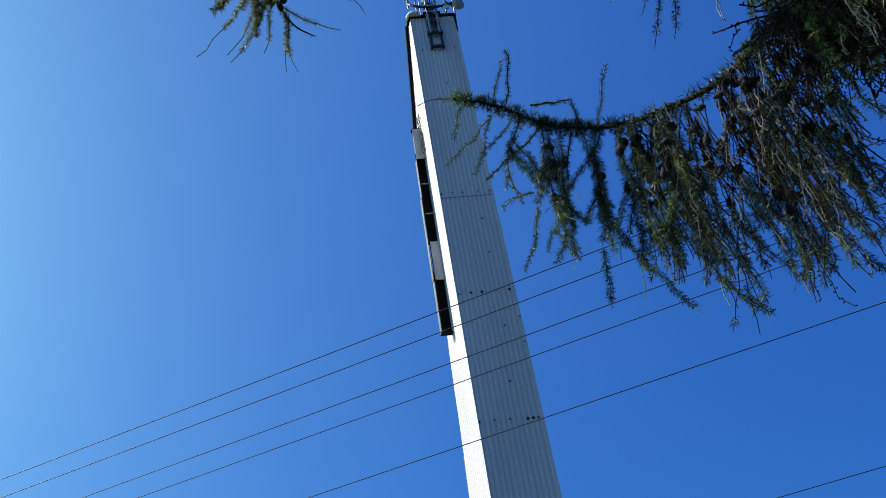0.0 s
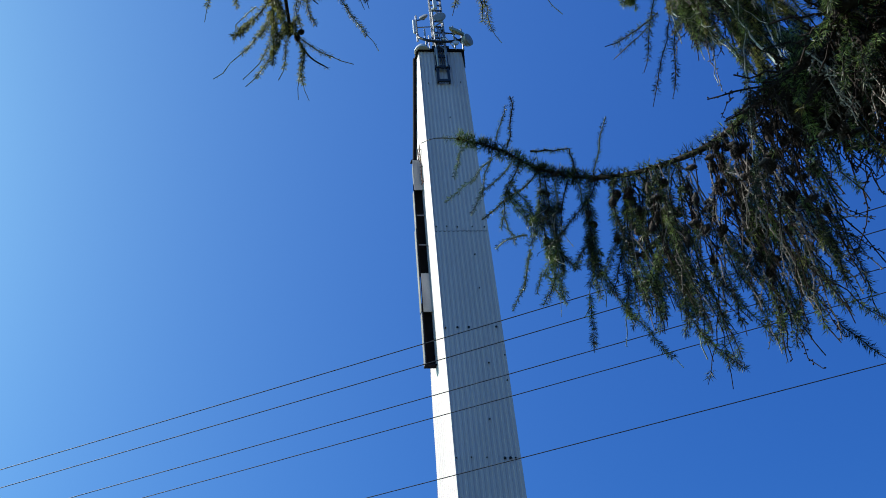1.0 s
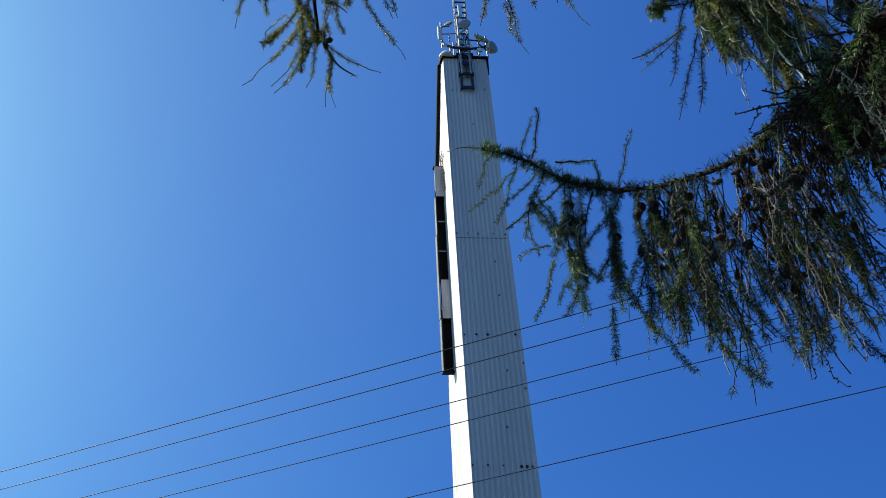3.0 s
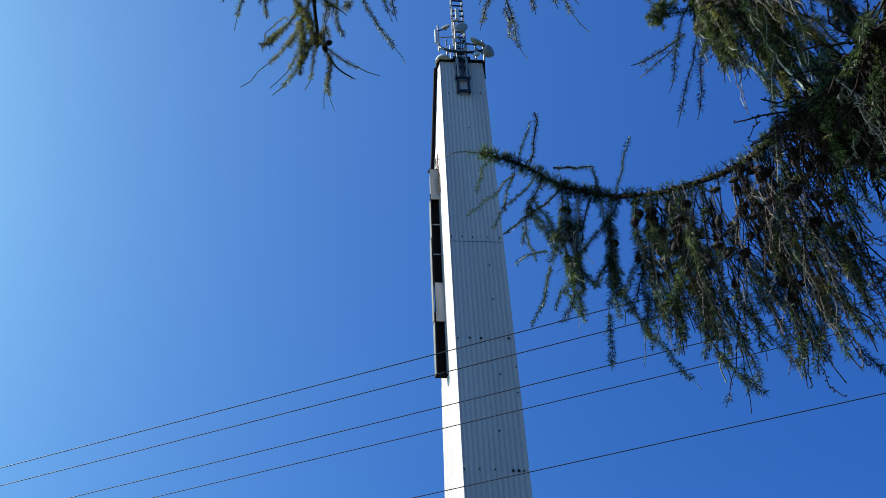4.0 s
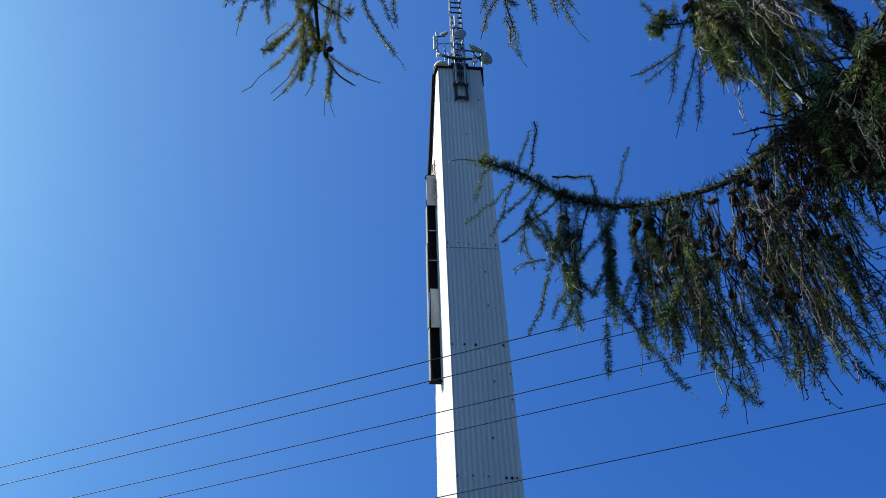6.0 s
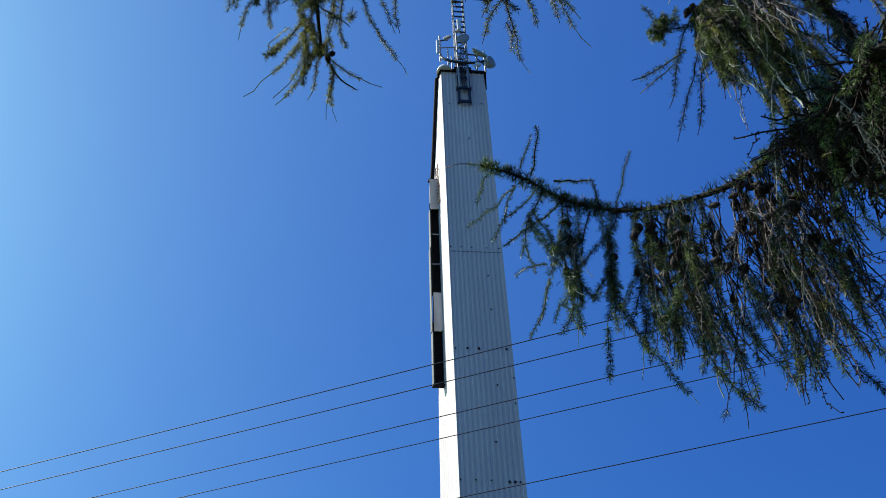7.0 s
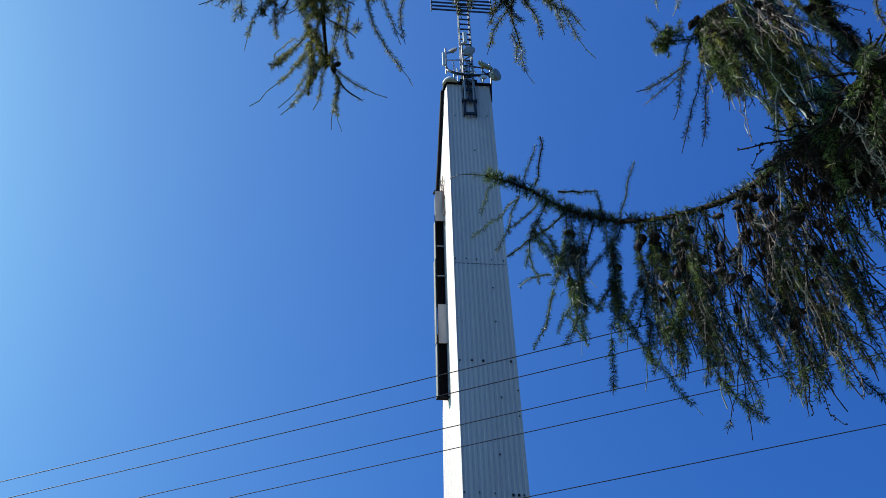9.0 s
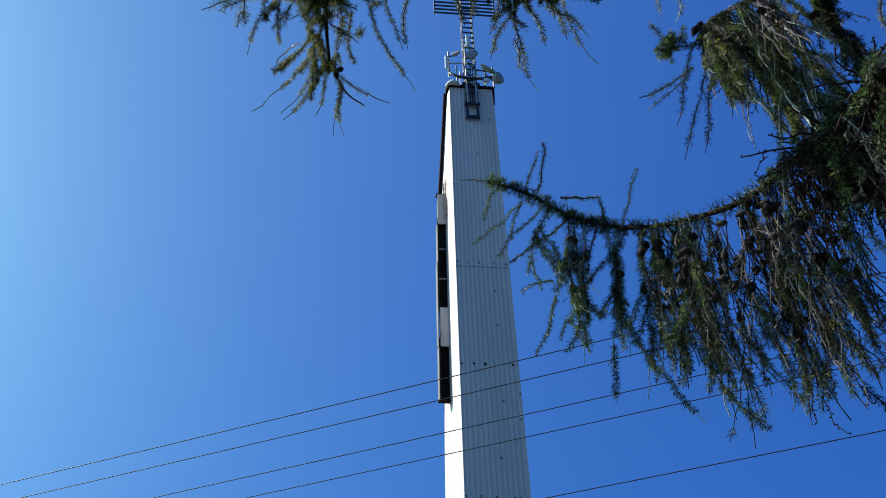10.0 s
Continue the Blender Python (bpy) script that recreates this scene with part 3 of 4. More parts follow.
class Spray:
    """Gathers the twigs, needles and cone places of one branch."""

    def __init__(self, seed, needle_mat=None):
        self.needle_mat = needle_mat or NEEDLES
        self.rng = random.Random(seed)
        self.wood = {"pale": ([], []), "dark": ([], []), "tip": ([], [])}
        self.nv, self.nf = [], []
        self.cones = []

    def tube(self, pts, r0, r1, tone, sides=4):
        verts, faces = self.wood[tone]
        base = len(verts)
        n = len(pts)
        for i, p in enumerate(pts):
            d = (pts[min(i + 1, n - 1)] - pts[max(i - 1, 0)])
            d = d.normalized() if d.length > 1e-9 else Vector((0, 0, -1))
            x = d.orthogonal().normalized()
            y = d.cross(x)
            r = (r0 + (r1 - r0) * i / (n - 1)) * (1 + 0.25 * (self.rng.random() - 0.5))
            for k in range(sides):
                a = 2 * math.pi * k / sides
                verts.append(p + (x * math.cos(a) + y * math.sin(a)) * r)
        for i in range(n - 1):
            for k in range(sides):
                a, b = base + i * sides + k, base + i * sides + (k + 1) % sides
                faces.append((a, b, b + sides, a + sides))

    def needles(self, pts, gap, count, length, lo=0.0, hi=1.0, r0=0.002, r1=0.002):
        rng = self.rng
        segs = [(b - a).length for a, b in zip(pts, pts[1:])]
        total = sum(segs)
        s, i, run = lo * total, 0, 0.0
        while s < hi * total:
            while i < len(segs) - 1 and run + segs[i] < s:
                run += segs[i]
                i += 1
            p = pts[i].lerp(pts[i + 1], (s - run) / max(segs[i], 1e-6))
            d = (pts[i + 1] - pts[i]).normalized()
            x = d.orthogonal().normalized()
            y = d.cross(x)
            turn = rng.random() * 6.283
            side = (x * math.cos(turn) + y * math.sin(turn))
            bud = p + side * (r0 + (r1 - r0) * s / total)
            for _ in range(count):
                a = rng.random() * 6.283
                v = (x * math.cos(a) + y * math.sin(a)) * rng.uniform(0.4, 1.0) + side * 0.2 + d * rng.uniform(-0.2, 0.9)
                v.normalize()
                ln = length * rng.uniform(0.55, 1.15)
                w = v.cross(Vector((rng.random() - 0.5, rng.random() - 0.5, rng.random() - 0.5)))
                w = w.normalized() * 0.00075
                k = len(self.nv)
                mid = bud + v * (ln * 0.5)
                self.nv += [bud, mid + w, bud + v * ln + Vector((0, 0, -ln * 0.12)), mid - w]
                self.nf.append((k, k + 1, k + 2, k + 3))
            s += gap * rng.uniform(0.6, 1.4)

    def spurs(self, pts, gap, count, length, lo, hi, r0, r1):
        """Short spurs along a branch, each with a rosette of needles."""
        rng = self.rng
        n = int(sum((b - a).length for a, b in zip(pts, pts[1:])) * (hi - lo) / gap)
        for i in range(n):
            t = lo + (hi - lo) * (i + rng.random()) / n
            p = along(pts, t)
            d = (along(pts, t + 0.02) - along(pts, t - 0.02)).normalized()
            x = d.orthogonal().normalized()
            y = d.cross(x)
            a = rng.random() * 6.283
            out = (x * math.cos(a) + y * math.sin(a) + d * rng.uniform(-0.2, 0.3)).normalized()
            r = r0 + (r1 - r0) * t
            self.tube([p, p + out * (r + 0.003), p + out * (r + 0.007)], 0.0028, 0.0022, "dark", 5)
            bud = p + out * (r + 0.006)
            size = rng.uniform(0.6, 1.15)
            for _ in range(int(count * rng.uniform(0.6, 1.2))):
                v = (out * rng.uniform(0.1, 1.0) + Vector((rng.gauss(0, 0.6), rng.gauss(0, 0.6), rng.gauss(0.1, 0.6)))).normalized()
                ln = length * size * rng.uniform(0.7, 1.1)
                w = v.cross(Vector((rng.random() - 0.5, rng.random() - 0.5, rng.random() - 0.5))).normalized() * 0.0008
                k = len(self.nv)
                self.nv += [bud, bud + v * (ln * 0.5) + w, bud + v * ln, bud + v * (ln * 0.5) - w]
                self.nf.append((k, k + 1, k + 2, k + 3))

    def knobs(self, pts, gap, size, tone):
        """Bare short shoots: small woody knobs on alternate sides of a twig."""
        rng = self.rng
        verts, faces = self.wood[tone]
        total = sum((b - a).length for a, b in zip(pts, pts[1:]))
        n = max(1, int(total / gap))
        turn = rng.random() * 6.283
        for i in range(n):
            t = (i + rng.random()) / n
            p = along(pts, t)
            d = (along(pts, t + 0.03) - along(pts, t - 0.03)).normalized()
            x = d.orthogonal().normalized()
            y = d.cross(x)
            turn += 2.4
            out = x * math.cos(turn) + y * math.sin(turn) + d * 0.3
            side = out.cross(d).normalized()
            ln, w = size * rng.uniform(0.8, 1.5), size * 0.42
            tip, mid = p + out * ln, p + out * (ln * 0.55)
            k = len(verts)
            verts += [p, mid + side * w, mid + d * w, mid - side * w, mid - d * w, tip]
            for a, b in ((1, 2), (2, 3), (3, 4), (4, 1)):
                faces += [(k, k + a, k + b), (k + 5, k + b, k + a)]

    def twig(self, base, tip, leafy=1.0, bow=0.12, r=0.0022, tone="dark", gap=0.0021, count=6, length=0.018, bare_end=0.15, lo=0.0):
        """One twig from base to tip, bowed by its own weight."""
        rng = self.rng
        base, tip = Vector(base), Vector(tip)
        d = tip - base
        ln = d.length
        sidew = d.cross(Vector((0, 0, 1)))
        sidew = sidew.normalized() if sidew.length > 1e-6 else Vector((1, 0, 0))
        w1, w2 = rng.uniform(-0.09, 0.09) * ln, rng.uniform(-0.035, 0.035) * ln
        lift = Vector((0, 0, 1)) * (bow * ln * (1 - abs(d.z) / max(ln, 1e-6) * 0.6))
        n = max(5, int(ln / 0.035))
        pts = []
        for i in range(n + 1):
            t = i / n
            p = base + d * t + lift * (4 * t * (1 - t)) * 0.6 + sidew * (w1 * math.sin(t * 3.1) + w2 * math.sin(t * 7.3))
            p += Vector((rng.gauss(0, 1), rng.gauss(0, 1), rng.gauss(0, 1))) * (0.0026 if leafy > 0 else 0.0042)
            pts.append(p)
        self.tube(pts, r, r * 0.6, "tip" if bare_end > 0.18 and tone == "dark" else tone)
        if leafy > 0:
            self.needles(pts, gap / leafy, count, length, lo, 1 - bare_end)
            if bare_end > 0.1:
                self.needles(pts, 0.02, 2, 0.007, 1 - bare_end, 1.0)
            if lo > 0.2:
                self.knobs(along_part(pts, lo), 0.013, 0.0042, tone)
        else:
            self.knobs(pts, 0.012, 0.0058, tone)
        return pts

    def hang(self, base, ln, lean=(0, 0, 0), leafy=1.0, tone="dark", forks=2, **kw):
        """A drooping twig with shorter side twigs."""
        rng = self.rng
        base = Vector(base)
        kw.setdefault("bow", 0.0)
        tip = base + Vector((lean[0], lean[1], -1 + lean[2])) * ln
        pts = self.twig(base, tip, leafy, tone=tone, **kw)
        for _ in range(forks):
            k = rng.randrange(1, max(2, int(len(pts) * 0.7)))
            sub = ln * rng.uniform(0.25, 0.55)
            q = pts[k] + Vector((rng.gauss(lean[0] * 0.8, 0.35), rng.gauss(lean[1] * 0.8, 0.35), -1)).normalized() * sub
            self.twig(pts[k], q, leafy, r=0.0016, tone=tone, **{a: b for a, b in kw.items() if a not in ("r",)})
        return pts

    def finish(self, limb_ob):
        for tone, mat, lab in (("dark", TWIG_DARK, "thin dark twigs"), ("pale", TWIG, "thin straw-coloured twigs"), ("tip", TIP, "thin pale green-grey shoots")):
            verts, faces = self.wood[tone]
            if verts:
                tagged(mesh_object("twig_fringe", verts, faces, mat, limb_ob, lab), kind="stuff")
        if self.nv:
            tagged(mesh_object("foliage", self.nv, self.nf, self.needle_mat, limb_ob, "tufts of soft green needles" if self.needle_mat is NEEDLES else "tufts of olive-gold needles, toned as sunlit"), kind="stuff")
        for p, r in self.cones:
            ob = new("cone", CONE_MESH)
            ob.parent = limb_ob
            ob.matrix_basis = Matrix.Translation(p) @ Euler((r * 5.1, r * 9.7, r * 3.3)).to_matrix().to_4x4() @ Matrix.Scale(0.66 + 0.26 * r, 4)


def cone_mesh():
    """A small egg-shaped larch cone of overlapping scales."""
    verts, faces = [], []
    rows, per = 6, 7
    for i in range(rows):
        t = i / (rows - 1)
        z = -0.014 + 0.030 * t
        r = 0.0135 * math.sin(math.pi * (0.18 + 0.70 * t)) ** 0.8
        for k in range(per):
            a = 2 * math.pi * (k + 0.5 * (i % 2)) / per
            b = 0.55 * 2 * math.pi / per
            v = len(verts)
            for aa, rr, zz in ((a - b, r * 0.55, z - 0.004), (a + b, r * 0.55, z - 0.004), (a + b * 0.8, r, z + 0.006), (a, r * 1.14, z + 0.0095), (a - b * 0.8, r, z + 0.006)):
                verts.append((rr * math.cos(aa), rr * math.sin(aa), zz))
            faces.append((v, v + 1, v + 2, v + 3, v + 4))
            verts.append((r * 0.4 * math.cos(a), r * 0.4 * math.sin(a), z + 0.004))
            faces += [(v + 2, v + 3, v + 5), (v + 3, v + 4, v + 5)]
    me = bpy.data.meshes.new("cone")
    me.from_pydata(verts, [], faces)
    me.materials.append(CONE)
    me.update()
    return me


CONE_MESH = cone_mesh()
TRUNK = Vector((1.95, 0.15, 0))
larch = thing("larch_tree", (TRUNK.x, TRUNK.y, 0), "old larch tree with drooping green twigs and brown cones", "tree")
larch.matrix_basis = Matrix.Identity(4)


def trunk_radius(z):
    return 0.21 * (1 - z / 16.0) ** 0.9 + 0.02 + 0.10 * math.exp(-z / 0.35)


def build_trunk():
    verts, faces = [], []
    rows, n = 44, 22
    for i in range(rows + 1):
        z = -0.1 + 14.1 * i / rows
        for k in range(n):
            a = 2 * math.pi * k / n
            r = trunk_radius(max(z, 0)) * (1 + 0.10 * noise.noise(Vector((math.cos(a) * 2, math.sin(a) * 2, z * 1.3))) + 0.04 * math.sin(5 * a + z))
            verts.append((TRUNK.x + r * math.cos(a), TRUNK.y + r * math.sin(a), z))
    for i in range(rows):
        for k in range(n):
            a, b = i * n + k, i * n + (k + 1) % n
            faces.append((a, b, b + n, a + n))
    faces.append(tuple(range(rows * n, rows * n + n)))
    mesh_object("trunk", verts, faces, BARK, larch, "rough grey-brown furrowed bark", True)


build_trunk()


def limb(ctrl, r0, r1, n=40):
    """A branch from the trunk to its tip; returns the object and its line."""
    start = Vector((TRUNK.x, TRUNK.y, ctrl[0][2] - 0.15))
    pts = rail([start] + list(ctrl), n)
    verts, faces = [], []
    sides = 9
    for i, p in enumerate(pts):
        d = (pts[min(i + 1, n)] - pts[max(i - 1, 0)]).normalized()
        x = d.cross(Vector((0.01, 0.02, 1))).normalized()
        y = d.cross(x)
        t = i / n
        r = r0 + (r1 - r0) * t ** 0.75
        for k in range(sides):
            a = 2 * math.pi * k / sides
            q = r * (1 + 0.22 * noise.noise(p * 23 + Vector((k, 0, 0))))
            verts.append(p + (x * math.cos(a) + y * math.sin(a)) * q)
    for i in range(n):
        for k in range(sides):
            a, b = i * sides + k, i * sides + (k + 1) % sides
            faces.append((a, b, b + sides, a + sides))
    ob = mesh_object("branch", verts, faces, BARK, larch, "", True)
    return ob, pts


def along_part(pts, hi):
    """The first stretch of a line, as a share of it."""
    return pts[:max(2, int(len(pts) * hi) + 1)]


def along(pts, t):
    x = max(0, min(0.9999, t)) * (len(pts) - 1)
    k = int(x)
    return pts[k].lerp(pts[k + 1], x - k)


def main_branch():
    """The long bowed bough with its curtain of hanging twigs."""
    ob, pts = limb([(0.860, 0.831, 2.877), (0.863, 1.031, 3.013), (0.851, 1.205, 3.123), (0.844, 1.433, 3.261), (0.819, 1.522, 3.294), (0.765, 1.613, 3.322), (0.665, 1.734, 3.391),
                    (0.576, 1.817, 3.456), (0.478, 1.880, 3.535), (0.386, 1.909, 3.612), (0.269, 1.901, 3.706), (0.147, 1.906, 3.780)], 0.0155, 0.0036, 80)
    s, gold = Spray(12), Spray(13, NEEDLES_GOLD)
    rng = s.rng
    # tufts that sit on the bough itself
    s.spurs(pts, 0.0042, 20, 0.031, 0.72, 1.0, 0.010, 0.003)
    s.spurs(pts, 0.0085, 18, 0.027, 0.42, 0.72, 0.012, 0.003)
    s.spurs(pts, 0.006, 18, 0.024, 0.05, 0.42, 0.014, 0.003)
    # thin end
    s.twig(pts[-1], (0.032, 1.928, 3.793), 0.5, tone="pale", bare_end=0.6)
    # the curtain: hanging twigs, longest over the middle of the bough; bare and knobbly towards the trunk
    for i in range(100):
        t = rng.uniform(0.25, 0.65) if rng.random() < 0.86 else rng.uniform(0.1, 0.25)
        p = along(pts, t) + Vector((rng.gauss(0, 0.02), abs(rng.gauss(0, 0.03)), -abs(rng.gauss(0.004, 0.008))))
        reach = 0.50 + 0.27 * math.sin(math.pi * min(1.0, max(0.0, (t - 0.08) / 0.56)))
        ln = reach * rng.uniform(0.6 if 0.32 < t < 0.52 else 0.5, 1.06) * (0.55 if t < 0.24 else 0.80 if t < 0.34 else 0.96)
        inner = max(0.0, min(1.0, (0.56 - t) / 0.2))
        lean = (rng.gauss(0.01 + 0.05 * inner, 0.05), rng.gauss(0.02, 0.08), 0)
        kind = rng.random()
        if kind < 0.24 + 0.34 * inner:
            q = s.hang(p, ln * 0.85, lean, 0.0, "pale" if rng.random() < 0.55 else "dark", 4, r=0.0018)
        elif kind < 0.84:
            # bare above, a brush of needles below
            q = (gold if rng.random() < 0.14 else s).hang(p, ln, lean, rng.uniform(0.55, 0.85), "pale" if rng.random() < 0.25 else "dark", 1, r=0.0019, lo=rng.uniform(0.52, 0.80), bare_end=rng.uniform(0, 0.17))
        else:
            q = s.hang(p, ln * (1 - 0.3 * inner), lean, rng.uniform(0.6, 0.9), "dark", 1, bare_end=rng.uniform(0, 0.17))
        for _ in range(rng.choice((0, 1, 1, 2, 3))):
            s.cones.append((q[rng.randrange(1, max(2, len(q) * 2 // 3))] + Vector((rng.gauss(0, 0.012), rng.gauss(0, 0.012), -0.01)), rng.random()))
    # the lower fringe of brushes
    for i in range(18):
        t = rng.uniform(0.33, 0.63)
        p = along(pts, t) + Vector((rng.gauss(0, 0.015), abs(rng.gauss(0, 0.03)), 0))
        s.hang(p, rng.uniform(0.46, 0.68) * (1 - 1.2 * max(0.0, t - 0.52)), (rng.gauss(0.02, 0.04), rng.gauss(0.02, 0.06), 0), rng.uniform(0.6, 0.9), "dark", 2, r=0.0019, lo=rng.uniform(0.55, 0.8), bare_end=rng.uniform(0, 0.15))
    # thick short growth round the bough near the trunk, bare and dark as if shaded
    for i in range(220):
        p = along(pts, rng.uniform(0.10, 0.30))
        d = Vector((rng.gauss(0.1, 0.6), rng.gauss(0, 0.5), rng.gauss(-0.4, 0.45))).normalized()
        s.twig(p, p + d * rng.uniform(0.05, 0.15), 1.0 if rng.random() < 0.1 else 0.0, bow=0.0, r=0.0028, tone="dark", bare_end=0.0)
    # single brushes under the outer bough
    for a, b, bare in (((0.333, 1.903, 3.655), (0.267, 1.997, 3.501), 0.0), ((0.392, 1.905, 3.605), (0.333, 2.018, 3.395), 0.0), ((0.382, 1.986, 3.478), (0.364, 2.057, 3.295), 0.0), ((0.401, 1.911, 3.593), (0.393, 1.988, 3.444), 0.0), ((0.406, 1.977, 3.468), (0.421, 2.049, 3.291), 0.0), ((0.431, 1.900, 3.555), (0.410, 2.069, 3.221), 0.25), ((0.489, 1.878, 3.520), (0.459, 2.054, 3.126), 0.22),
                       ((0.536, 1.856, 3.486), (0.503, 1.985, 3.235), 0.05), ((0.572, 1.823, 3.451), (0.548, 2.023, 2.999), 0.2), ((0.616, 1.793, 3.423), (0.619, 1.964, 3.053), 0.1),
                       ((0.603, 1.802, 3.433), (0.525, 1.966, 3.136), 0.15), ((0.513, 1.864, 3.499), (0.518, 2.027, 3.143), 0.3), ((0.658, 1.755, 3.402), (0.648, 1.917, 2.998), 0.15),
                       ((0.705, 1.687, 3.363), (0.704, 1.882, 2.839), 0.2)):
        q = s.twig(a, b, 1.1, bow=0.0, r=0.0026, bare_end=bare, length=0.024, count=6)
        for _ in range(3):
            k = rng.randrange(2, len(q) - 2)
            e = q[k] + Vector((rng.gauss(0, 0.35), rng.gauss(0, 0.3), -1)) * rng.uniform(0.08, 0.2)
            s.twig(q[k], e, 1.1, bow=0.0, r=0.0016, bare_end=rng.uniform(0, 0.4))
        if rng.random() < 0.7:
            s.cones.append((q[len(q) // 3], rng.random()))
    # bare shoots at the tip end
    for a, b, leaf in (((0.250, 1.920, 3.677), (0.088, 1.989, 3.569), 0.9), ((0.316, 1.910, 3.664), (0.164, 1.994, 3.516), 1.0), ((0.165, 1.917, 3.743), (0.127, 1.967, 3.658), 0.9),
                       ((0.249, 1.918, 3.693), (0.207, 1.983, 3.580), 1.0), ((0.390, 1.899, 3.607), (0.194, 1.986, 3.492), 1.3), ((0.329, 2.011, 3.432), (0.230, 2.041, 3.414), 0.9),
                       ((0.298, 1.893, 3.710), (0.326, 1.790, 3.832), 1.1), ((0.263, 1.881, 3.725), (0.305, 1.815, 3.815), 0.9), ((0.532, 1.840, 3.503), (0.580, 1.727, 3.620), 0.9),
                       ((0.369, 1.874, 3.648), (0.476, 1.849, 3.621), 1.1), ((0.496, 1.869, 3.527), (0.471, 1.826, 3.601), 1.3), ((0.267, 2.001, 3.497), (0.253, 2.015, 3.469), 1.0),
                       ((0.270, 2.001, 3.496), (0.298, 2.034, 3.412), 0.9), ((0.334, 2.024, 3.386), (0.260, 2.099, 3.212), 1.0), ((0.333, 2.023, 3.373), (0.298, 2.082, 3.261), 0.9),
                       ((0.354, 2.050, 3.305), (0.336, 2.075, 3.246), 0.9), ((0.371, 2.049, 3.304), (0.419, 2.082, 3.202), 0.9), ((0.464, 1.891, 3.528), (0.427, 1.956, 3.412), 1.2)):
        s.twig(a, b, leaf, bow=0.02, r=0.0031, tone="tip" if leaf < 1.05 else "dark", gap=0.0024, count=5, length=0.013, bare_end=0.03)
    for x in ((0.431, 1.892, 3.562), (0.526, 1.849, 3.482), (0.547, 1.843, 3.482), (0.575, 1.830, 3.443), (0.599, 1.858, 3.348)):
        s.cones.append((Vector(x), 0.3))
    s.finish(ob)
    gold.finish(ob)


main_branch()


def upper_branch():
    """The bough above it, its twigs hanging in a thick fringe."""
    ob, pts = limb([(0.959, 0.740, 2.931), (1.030, 0.920, 3.312), (1.038, 1.122, 3.641), (0.989, 1.259, 3.836), (0.927, 1.387, 3.972), (0.858, 1.499, 4.053), (0.821, 1.567, 4.048)], 0.024, 0.004, 60)
    s, gold = Spray(23), Spray(24, NEEDLES_GOLD)
    rng = s.rng
    s.needles(pts, 0.004, 8, 0.017, 0.3, 1.0, 0.018, 0.004)
    for i in range(92):
        t = rng.uniform(0.63, 1.0)
        p = along(pts, t)
        ln = (0.80 if t < 0.88 else 0.50) * rng.uniform(0.4, 1.0)
        lean = (rng.gauss(0.11, 0.10), rng.gauss(0.0, 0.12), 0)
        kind = rng.random()
        if kind < 0.38:
            q = s.hang(p, ln * 0.7, lean, 0.0, "pale" if rng.random() < 0.35 else "dark", 4, r=0.0017)
        elif kind < 0.75:
            q = gold.hang(p, ln, lean, 1.0, "dark", 2, lo=rng.uniform(0.55, 0.78), bare_end=rng.uniform(0, 0.2))
        else:
            q = s.hang(p, ln, lean, rng.uniform(0.7, 1.1), "dark", 1, bare_end=rng.uniform(0, 0.3))
        if rng.random() < 0.3:
            s.cones.append((q[len(q) // 3], rng.random()))
    for a, b, leaf in (((0.833, 1.573, 4.040), (0.739, 1.616, 4.079), 1.2), ((0.813, 1.630, 3.984), (0.643, 1.731, 3.964), 0.8), ((0.797, 1.647, 3.978), (0.665, 1.746, 3.922), 0.3),
                       ((0.821, 1.567, 4.048), (0.753, 1.759, 3.846), 0.9), ((0.833, 1.630, 3.951), (0.762, 1.804, 3.739), 0.6), ((0.856, 1.635, 3.927), (0.824, 1.780, 3.736), 0.8)):
        s.twig(a, b, leaf, bow=0.05, tone="dark" if leaf > 0.5 else "pale")
    # the dark tuft at its outer end
    for i in range(26):
        p = Vector((0.752, 1.608, 4.088)) + Vector((rng.gauss(0, 0.016), rng.gauss(0, 0.02), rng.gauss(0, 0.014)))
        s.twig(p, p + Vector((rng.gauss(-0.2, 0.6), rng.gauss(0, 0.6), rng.gauss(-0.3, 0.5))).normalized() * rng.uniform(0.02, 0.05), 1.0, bow=0.0, bare_end=0.0)
    for x in ((0.812, 1.547, 4.063), (0.840, 1.541, 4.058), (0.832, 1.544, 4.083)):
        s.cones.append((Vector(x), 0.8))
    s.finish(ob)
    gold.finish(ob)


upper_branch()


